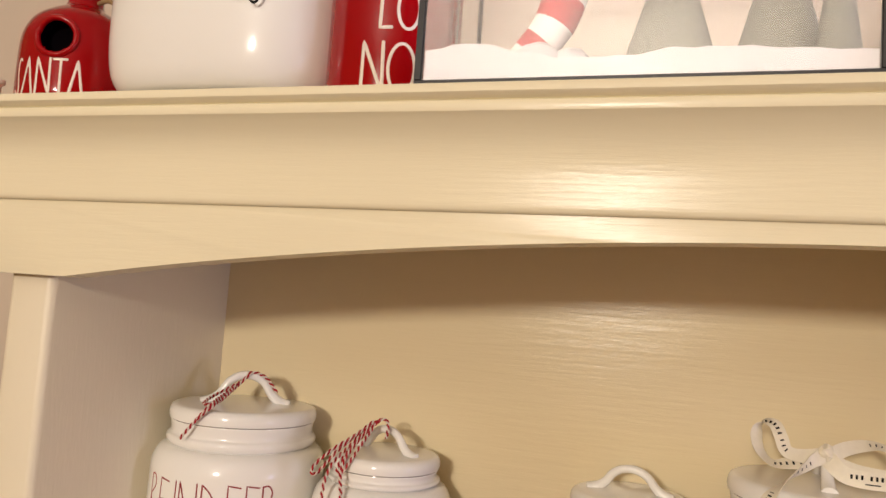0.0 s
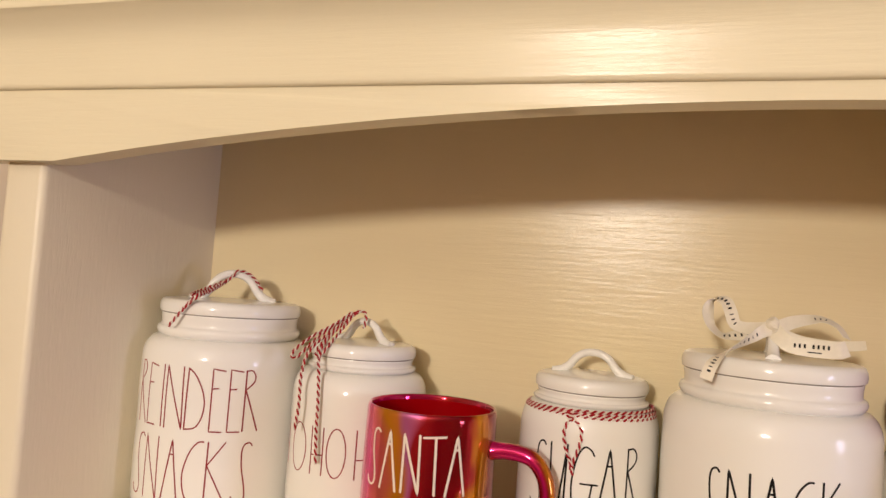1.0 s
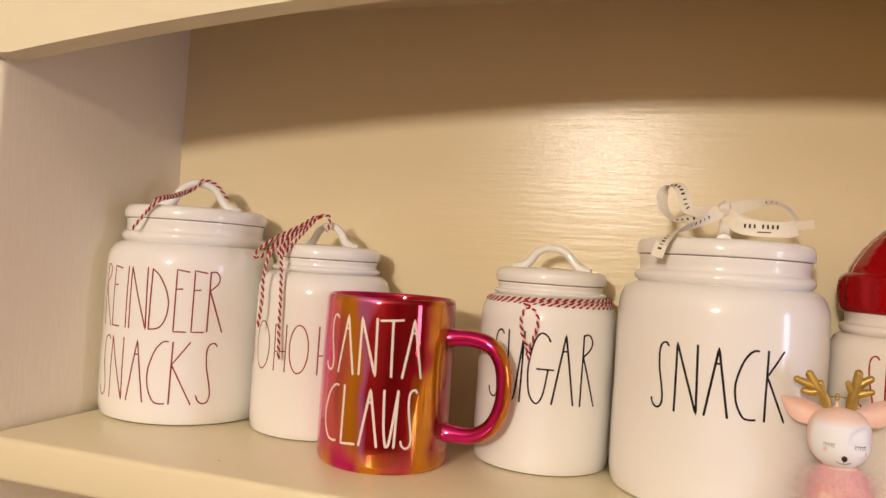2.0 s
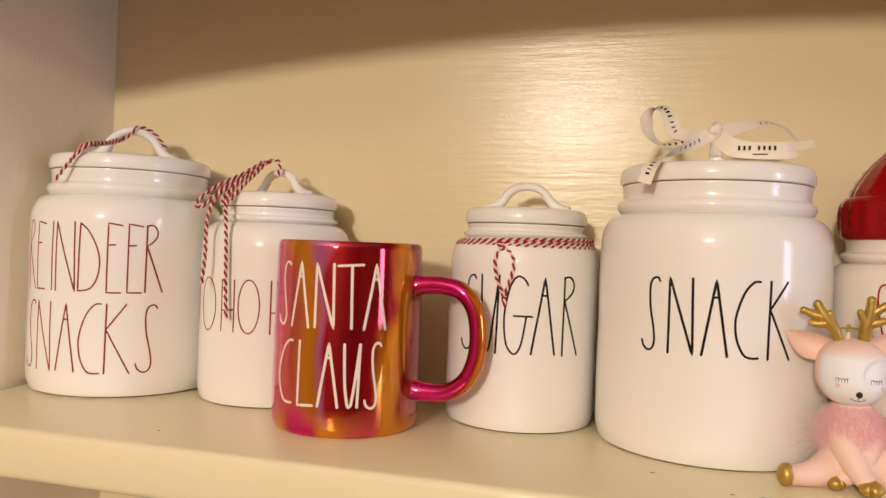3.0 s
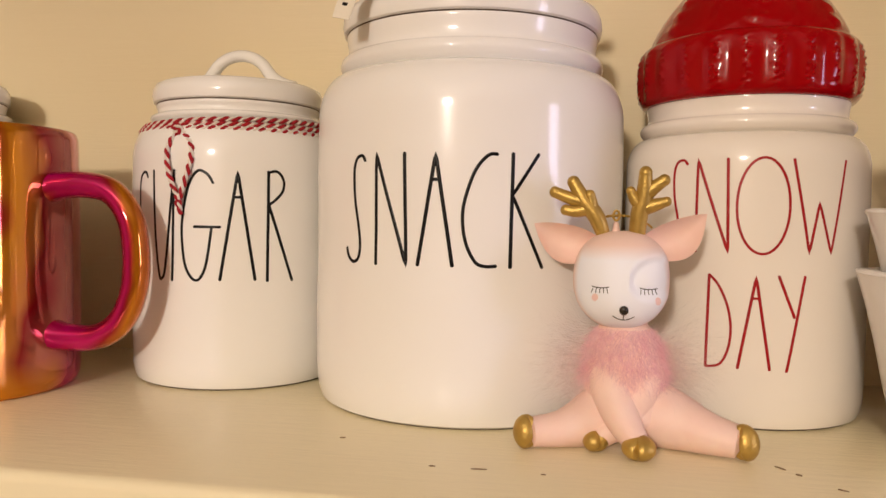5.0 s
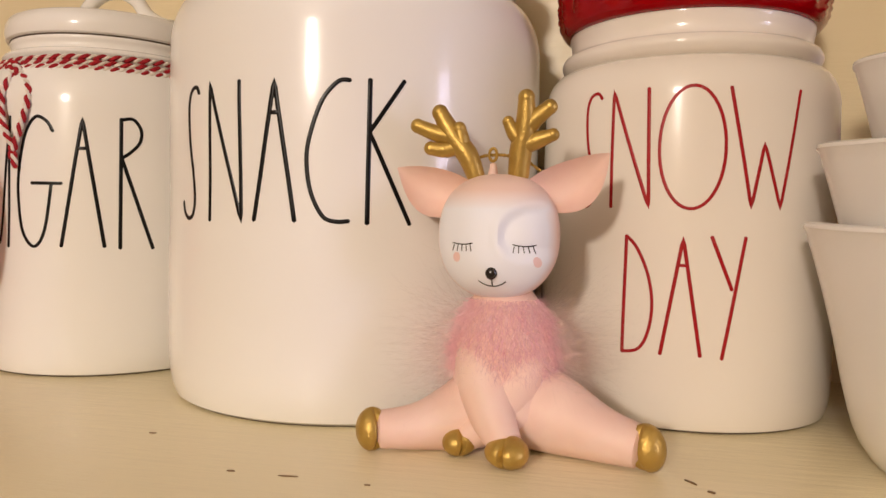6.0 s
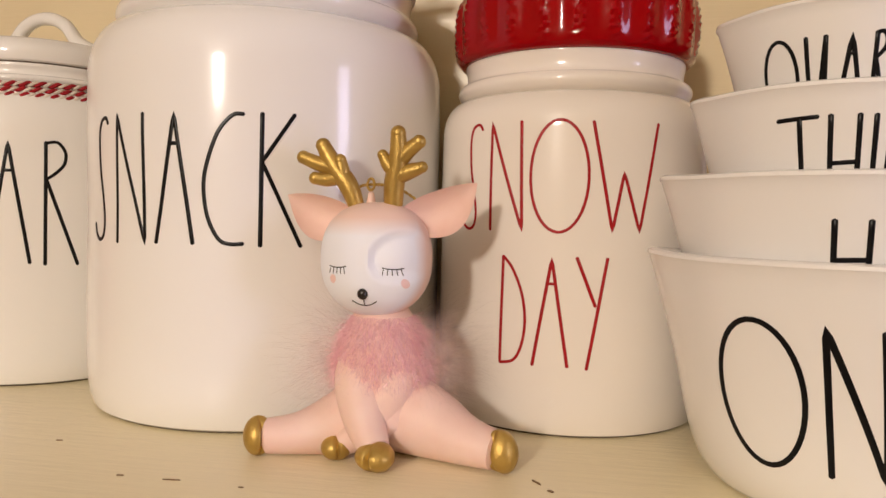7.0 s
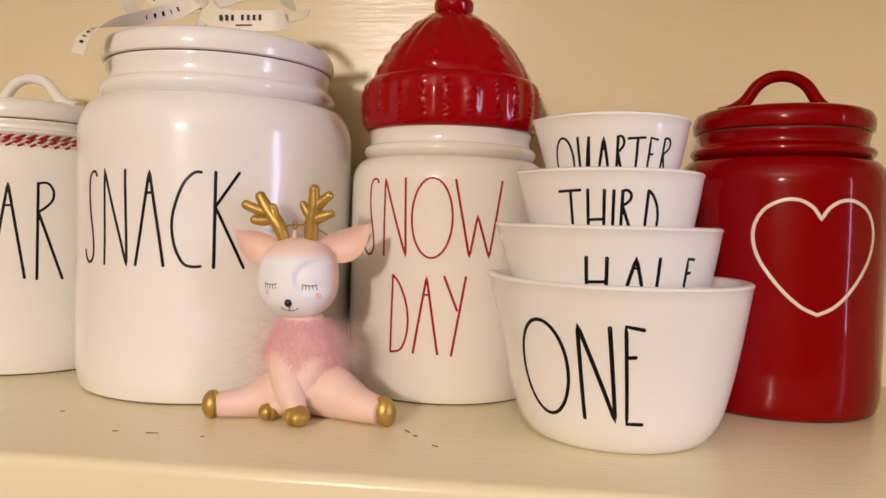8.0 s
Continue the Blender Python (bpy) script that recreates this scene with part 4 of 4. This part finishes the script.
    tube(bm, [face_point(0.02, -0.55, 1.005), face_point(0.02, -0.66, 1.004)], 0.00017, 6, slot=DARK_SLOT)
    tube(bm, [face_point(0.02 + 0.20 * u, -0.67 + 0.075 * u * u, 1.003) for u in (-1, -0.75, -0.5, -0.25, 0, 0.25, 0.5, 0.75, 1)], 0.00017, 6, slot=DARK_SLOT)
    for cx, cz in ((-0.52, -0.285), (0.665, -0.335)):
        rim = [face_point(cx + 0.058 * math.cos(q), cz + 0.068 * math.sin(q), 1.0035) for q in (2 * math.pi * k / 24 for k in range(24))]
        ring, hub = [bm.verts.new(p) for p in rim], bm.verts.new(face_point(cx, cz, 1.0045))
        for k in range(24):
            bm.faces.new((ring[k], ring[(k + 1) % 24], hub)).material_index = CHEEK_SLOT

    # fluff: short dense down round the neck and chest, long loose wisps at both sides
    rng = random.Random(11)
    for i in range(23000):
        short = i < 14000
        if short:
            a = rng.uniform(-math.pi, math.pi)
            z = 0.0430 - 0.0200 * rng.random() ** 1.2
            long, width = rng.uniform(0.0025, 0.0060), rng.uniform(0.00004, 0.00010)
        else:
            a = rng.choice((-1, 1)) * rng.uniform(1.15, 2.7)
            z = rng.triangular(0.010, 0.042, 0.030)
            long, width = rng.uniform(0.008, 0.034) * (0.55 + 0.45 * z / 0.042), rng.uniform(0.00002, 0.00005)
        if short:
            r0 = float(np.interp(z, (0.022, 0.031, 0.038, 0.0435), (0.0156, 0.0154, 0.0132, 0.0092)))
        else:
            r0 = float(np.interp(z, (0.006, 0.020, 0.031, 0.040, 0.045), (0.0130, 0.0150, 0.0138, 0.0108, 0.0080)))
        way = Vector((math.sin(a), -math.cos(a), 0))
        p = at(0.1660, 0.4906, z) + way * (r0 * 0.97)
        v = (way * (0.40 if short else 1.0) + Vector((rng.gauss(0, 0.34), rng.gauss(0, 0.34), rng.gauss(0, 0.36) - (0.75 if short else -0.05)))).normalized()
        side = v.cross(Vector((rng.gauss(0, 1), rng.gauss(0, 1), rng.gauss(0, 1)))).normalized()
        bend = 0.30 if short else 0.32
        last = None
        for k in range(6):
            u = k / 5
            w = side * width * (1 - 0.85 * u)
            pair = (bm.verts.new(p - w), bm.verts.new(p + w))
            if last:
                bm.faces.new((last[0], last[1], pair[1], pair[0])).material_index = DOWN_SLOT if short else FUR_SLOT
            last = pair
            v = (v + Vector((rng.gauss(0, bend), rng.gauss(0, bend), -0.06 + rng.gauss(0, bend)))).normalized()
            p = p + v * long / 5
            p.z = max(p.z, 0.002)

    skin = Nodes("pink_painted_resin").set(Roughness=0.55, Subsurface_Weight=0.08)
    skin.bsdf.inputs["Subsurface Radius"].default_value = (0.004, 0.002, 0.001)
    tone = skin.noise(90.0, 3.0)
    skin.base(skin.ramp(tone, "Fac", [(0.3, (0.80, 0.56, 0.48)), (0.7, (0.85, 0.63, 0.55))]))
    skin.bump(skin.noise(500.0, 3.0), "Fac", 0.12, 0.0006)
    face = Nodes("white_face_on_pink_resin").set(Roughness=0.5)
    tc = face.add("ShaderNodeTexCoord")
    sep = face.add("ShaderNodeSeparateXYZ")
    face.link(tc, "Object", sep, "Vector")
    up = face.add("ShaderNodeMapRange", From_Min=0.0680, From_Max=0.0735)
    face.link(sep, "Z", up, "Value")
    backward = face.add("ShaderNodeMapRange", From_Min=-0.0085, From_Max=-0.0030)
    face.link(sep, "Y", backward, "Value")
    most = face.add("ShaderNodeMath")
    most.operation = "MAXIMUM"
    face.link(up, "Result", most, 0)
    face.link(backward, "Result", most, 1)
    face.base(face.ramp(most, 0, [(0.0, (0.84, 0.86, 0.93)), (1.0, (0.85, 0.63, 0.55))]))
    face.bump(face.noise(500.0, 3.0), "Fac", 0.08, 0.0005)
    white = face.mat
    dark = plain("black_face_paint", (0.02, 0.016, 0.014), 0.2)
    cheek = plain("rosy_cheek_paint", (0.84, 0.60, 0.57), 0.6, grain=0.05)
    fluffs = []
    for name, low, high, alpha in (("pink_feather_wisps", (0.97, 0.68, 0.68), (0.98, 0.80, 0.78), 0.25), ("pink_down", (0.97, 0.55, 0.62), (0.98, 0.68, 0.72), 0.55)):
        fur = Nodes(name).set(Roughness=0.85, Alpha=alpha, Specular_IOR_Level=0.1)
        fur.base(fur.ramp(fur.noise(160.0, 2.0), "Fac", [(0.3, low), (0.7, high)]))
        fluffs.append(fur.mat)
    ob = part("deer_figurine", bm, [skin.mat, white, GOLD, dark, cheek, *fluffs])
    ob.matrix_basis = pose(ox, oy, 0.0)
    tagged(ob, "pink sitting deer figurine with gold antlers and fluffy collar", "figurine")


figurine()


# ---- things on top of the hutch ----
# shade inside the entrance hole, given as a black colour
HOLLOW = Nodes("hollow_shade_black").set(Base_Color=(0.003, 0.002, 0.003, 1), Roughness=1.0, Specular_IOR_Level=0.0).mat


def birdhouse():
    b = thing("birdhouse_jar", (-0.4225, 0.4250, TOP), "glossy red ceramic birdhouse lettered SANTA with a round entrance hole", "birdhouse", turn=20)
    R = 0.0395

    prof = [(0.0, 0.0005), (R * 0.95, 0.0), (R * 0.985, 0.002), (R, 0.008), (R, 0.030), (R * 0.985, 0.044), (R * 0.93, 0.054), (R * 0.80, 0.063), (R * 0.58, 0.070), (R * 0.36, 0.0755), (R * 0.30, 0.082), (R * 0.33, 0.088), (R * 0.25, 0.092), (0.0, 0.093)]
    fine = curve_profile(prof, 4)
    bm = lathe(fine, 120)
    bm.faces.ensure_lookup_table()
    gone = [f for f in bm.faces if f.calc_center_median().y < 0 and math.hypot(f.calc_center_median().x, f.calc_center_median().z - 0.0425) < 0.0126]
    bmesh.ops.delete(bm, geom=gone, context="FACES")
    body = part("body", bm, RED_GLAZE, b)
    # the entrance: a raised lip round a recess coloured black for its shade
    ry = -R * 0.995
    hole = bmesh.new()
    hz, hr = 0.0425, 0.0132
    tube(hole, [(hr * math.sin(a), -math.sqrt(R * R - (hr * math.sin(a)) ** 2) * (0.995 if hz + hr * math.cos(a) < 0.045 else 0.97), hz + hr * math.cos(a)) for a in (2 * math.pi * k / 40 for k in range(40))], 0.0022, 10, closed=True)
    part("entrance_rim", hole, RED_GLAZE, b)
    deep = bmesh.new()
    ring0 = [deep.verts.new((hr * math.sin(2 * math.pi * k / 40), ry + 0.0040, hz + hr * math.cos(2 * math.pi * k / 40))) for k in range(40)]
    ring1 = [deep.verts.new((hr * 0.96 * math.sin(2 * math.pi * k / 40), ry + 0.0120, hz + hr * 0.96 * math.cos(2 * math.pi * k / 40))) for k in range(40)]
    for k in range(40):
        deep.faces.new((ring0[k], ring0[(k + 1) % 40], ring1[(k + 1) % 40], ring1[k]))
    deep.faces.new(ring1)
    part("entrance_hole", deep, HOLLOW, b, "round hole, blackened for the shade inside")
    lettering("SANTA", b, lambda z: R, (-46, -37, -33, -19, -15, -1, 1, 14, 17, 30), 0.0020, 0.0270, 0.0009, WHITE_INK, label="white lettering SANTA")
    cord = tube(bmesh.new(), spline([(0.010, -0.004, 0.080), (0.024, -0.016, 0.078), (0.034, -0.014, 0.070), (0.037, -0.012, 0.062), (0.034, -0.012, 0.058), (0.030, -0.014, 0.066)], 8), 0.0016, 8)
    part("hanging_cord", cord, plain("jute_cord", (0.35, 0.22, 0.10), 0.9, grain=0.4, scale=700), b, "brown jute cord")


birdhouse()


def white_pot():
    p = thing("white_pot", (-0.3030, 0.4630, TOP), "large rounded white ceramic pot with thin black lettering", "pot")

    def soft_square(co, a):
        k = 1 / (abs(math.cos(a)) ** 3.2 + abs(math.sin(a)) ** 3.2) ** (1 / 3.2)
        r = math.hypot(co.x, co.y)
        k = 1 + (k - 1) * min(1, r / 0.05)
        return Vector((co.x * k * 1.02, co.y * k * 0.95, co.z))

    prof = [(0.0, 0.0062), (0.040, 0.0060), (0.056, 0.0054), (0.066, 0.0046), (0.075, 0.0070), (0.0815, 0.016), (0.0845, 0.032), (0.0855, 0.055), (0.0850, 0.085), (0.0820, 0.11), (0.0790, 0.125), (0.0760, 0.126), (0.0750, 0.12), (0.079, 0.06), (0.06, 0.01), (0.0, 0.008)]
    part("body", lathe(curve_profile(prof, 4), 96, soft_square), WHITE_GLAZE, p)
    # foot in a dark colour, standing for the shaded gap below the pot
    foot = part("foot", lathe([(0.0, 0.0), (0.034, 0.0), (0.036, 0.0016), (0.035, 0.0062), (0.0, 0.0062)], 48), GAP, p, "pot foot coloured dark for the shadow beneath")
    word = bmesh.new()
    y = -0.0812
    tube(word, [(0.0500 + 0.0042 * math.sin(a), y, 0.0625 + 0.0085 * math.cos(a)) for a in (2 * math.pi * k / 28 for k in range(28))], 0.0008, 6, closed=True)
    tube(word, [(0.0370, y, 0.0610), (0.0372, y, 0.0570)], 0.0008, 6)
    tube(word, [(0.0370, y, 0.0610), (0.0380, y, 0.0760)], 0.0008, 6)
    part("lettering", word, BLACK_INK, p, "thin black hand lettering")


white_pot()


def red_tumbler():
    t = thing("red_tumbler", (-0.1835, 0.4410, TOP), "tall glossy red ceramic tumbler with raised white lettering LO NO", "tumbler")
    R = 0.0420
    prof = [(0.0, 0.0005), (R * 0.95, 0.0), (R * 0.985, 0.002), (R, 0.006), (R, 0.05), (R * 1.005, 0.12), (R * 0.99, 0.1225), (R * 0.93, 0.122), (R * 0.92, 0.02), (0.0, 0.01)]
    part("body", lathe(prof, 80), RED_GLAZE, t)
    rad = lambda z: R
    lettering("NO", t, rad, (-3, 15, 19, 41), 0.0020, 0.0330, 0.0011, WHITE_INK, label="raised white lettering NO")
    lettering("LO", t, rad, (10, 20, 24, 42), 0.0420, 0.0680, 0.0011, WHITE_INK, label="raised white lettering LO")


red_tumbler()


def snow_terrarium():
    x0, x1, y0, y1, hgt = -0.1450, 0.0900, 0.3800, 0.5000, 0.13
    t = thing("glass_terrarium", (0, 0, TOP), "clear glass box with a black metal frame, filled with fake snow", "terrarium")
    w = 0.0042
    for a, b in (((x0, y0, 0), (x1, y0 + w, 0.0022)), ((x0, y1 - w, 0), (x1, y1, 0.0022)), ((x0, y0 + w, 0), (x0 + w, y1 - w, 0.0022)), ((x1 - w, y0 + w, 0), (x1, y1 - w, 0.0022)),
                 ((x0, y0, hgt), (x1, y0 + w, hgt + w)), ((x0, y1 - w, hgt), (x1, y1, hgt + w)), ((x0, y0 + w, hgt), (x0 + w, y1 - w, hgt + w)), ((x1 - w, y0 + w, hgt), (x1, y1 - w, hgt + w))):
        part("frame_bar", solid(a, b, 0.0004, 1), BLACK_METAL, t)
    for x in (x0, x1 - w):
        for y in (y0, y1 - w):
            part("frame_post", solid((x, y, 0.0023), (x + w, y + w, hgt - 0.0001), 0.0004, 1), BLACK_METAL, t)
    for a, b in (((x0 + w, y0 + 0.001, 0.0024), (x1 - w, y0 + 0.003, hgt - 0.001)), ((x0 + w, y1 - 0.003, 0.0024), (x1 - w, y1 - 0.001, hgt - 0.001)), ((x0 + 0.001, y0 + w, 0.0024), (x0 + 0.003, y1 - w, hgt - 0.001)), ((x1 - 0.003, y0 + w, 0.0024), (x1 - 0.001, y1 - w, hgt - 0.001))):
        pane = part("pane", solid(a, b), GLASS, t)
        pane.visible_shadow = False
    part("base_plate", solid((x0 + w, y0 + w, 0.0002), (x1 - w, y1 - w, 0.0016)), BLACK_METAL, t)
    # drifted snow
    nx, ny = 90, 30
    bm = bmesh.new()
    grid = []
    for j in range(ny + 1):
        row = []
        for i in range(nx + 1):
            x = x0 + 0.0045 + (x1 - x0 - 0.009) * i / nx
            y = y0 + 0.0046 + (y1 - y0 - 0.0092) * j / ny
            z = 0.0150 + 0.0075 * math.exp(-((x + 0.110) / 0.030) ** 2) + 0.0020 * math.sin(x * 42 + 1) + 0.0022 * noise.noise(Vector((x * 60, y * 60, 0))) + 0.0008 * noise.noise(Vector((x * 400, y * 400, 2)))
            row.append(bm.verts.new((x, y, z)))
        grid.append(row)
    for j in range(ny):
        for i in range(nx):
            bm.faces.new((grid[j][i], grid[j][i + 1], grid[j + 1][i + 1], grid[j + 1][i]))
    rim = [*grid[0], *[r[-1] for r in grid[1:]], *reversed(grid[-1][:-1]), *[r[0] for r in reversed(grid[1:-1])]]
    low = [bm.verts.new((v.co.x, v.co.y, 0.0018)) for v in rim]
    for k in range(len(rim)):
        bm.faces.new((rim[k], rim[(k + 1) % len(rim)], low[(k + 1) % len(rim)], low[k]))
    bm.faces.new(low)
    tagged(part("snow_bed", bm, SNOW), "white granular fake snow heaped inside a glass box", "fake snow", kind="stuff").matrix_basis = pose(0, 0, TOP)
    felt = plain("grey_green_felt", (0.20, 0.20, 0.16), 0.9, grain=0.25, scale=400, bump=0.4)
    for x, y, r, h in ((-0.0100, 0.4300, 0.0290, 0.100), (0.0480, 0.4360, 0.0275, 0.105), (0.0725, 0.4100, 0.0125, 0.09)):
        tree = part("toy_tree", lathe([(0.0, 0.0), (r, 0.0), (r * 0.985, 0.002), (r * 0.5, h * 0.5), (r * 0.06, h * 0.98), (0.0, h)], 40, lambda co, a: co + co.normalized() * 0.0004 * noise.noise(co * 300)), felt)
        tree.matrix_basis = pose(x, y, TOP + 0.0120)
        tagged(tree, "grey-green felt cone tree standing in fake snow", "toy tree", "toy trees in the terrarium")
    # a small striped gift sack beside the trees
    sack = thing("striped_stocking", (-0.0800, 0.4250, TOP + 0.0180), "small red and white striped stuffed stocking lying in fake snow", "ornament")
    stripes = (plain("red_felt", (0.45, 0.04, 0.05), 0.9, grain=0.2, scale=300), plain("white_felt", (0.78, 0.73, 0.70), 0.9, grain=0.1, scale=300))
    spine = spline([(-0.020, 0, 0.002), (-0.010, 0, 0.012), (0.004, 0, 0.030), (0.012, 0, 0.055)], 10)
    n = len(spine) - 1
    for k in range(6):
        a, b = n * k // 6, n * (k + 1) // 6
        part("stripe", tube(bmesh.new(), spine[a:b + 1], [0.0090 + 0.005 * i / n for i in range(a, b + 1)], 18), stripes[k % 2], sack)
    fluff = bmesh.new()
    for x, y, z, r in ((-0.004, -0.014, 0.006, 0.011), (0.014, -0.010, 0.004, 0.010), (0.030, -0.006, 0.002, 0.008)):
        for v in ball(fluff, (x, y, z), (r * 1.2, r, r), 24, 16):
            v.co += 0.0015 * noise.noise_vector(v.co * 180)
    tuft = part("cotton_tuft", fluff, SNOW)
    tuft.matrix_basis = pose(-0.0780, 0.4240, TOP + 0.0150)
    tagged(tuft, "white cotton tuft lying in fake snow", "cotton tuft")


snow_terrarium()


def spool():
    s = part("white_spool", lathe([(0.0, 0.0), (0.0050, 0.0), (0.0050, 0.003), (0.0028, 0.0045), (0.0028, 0.0125), (0.0052, 0.0142), (0.0052, 0.0170), (0.0, 0.0172)], 28), WARM_GLAZE)
    s.matrix_basis = pose(-0.4690, 0.4000, TOP)
    tagged(s, "tiny white ceramic spool at the end of the hutch top", "spool")


spool()
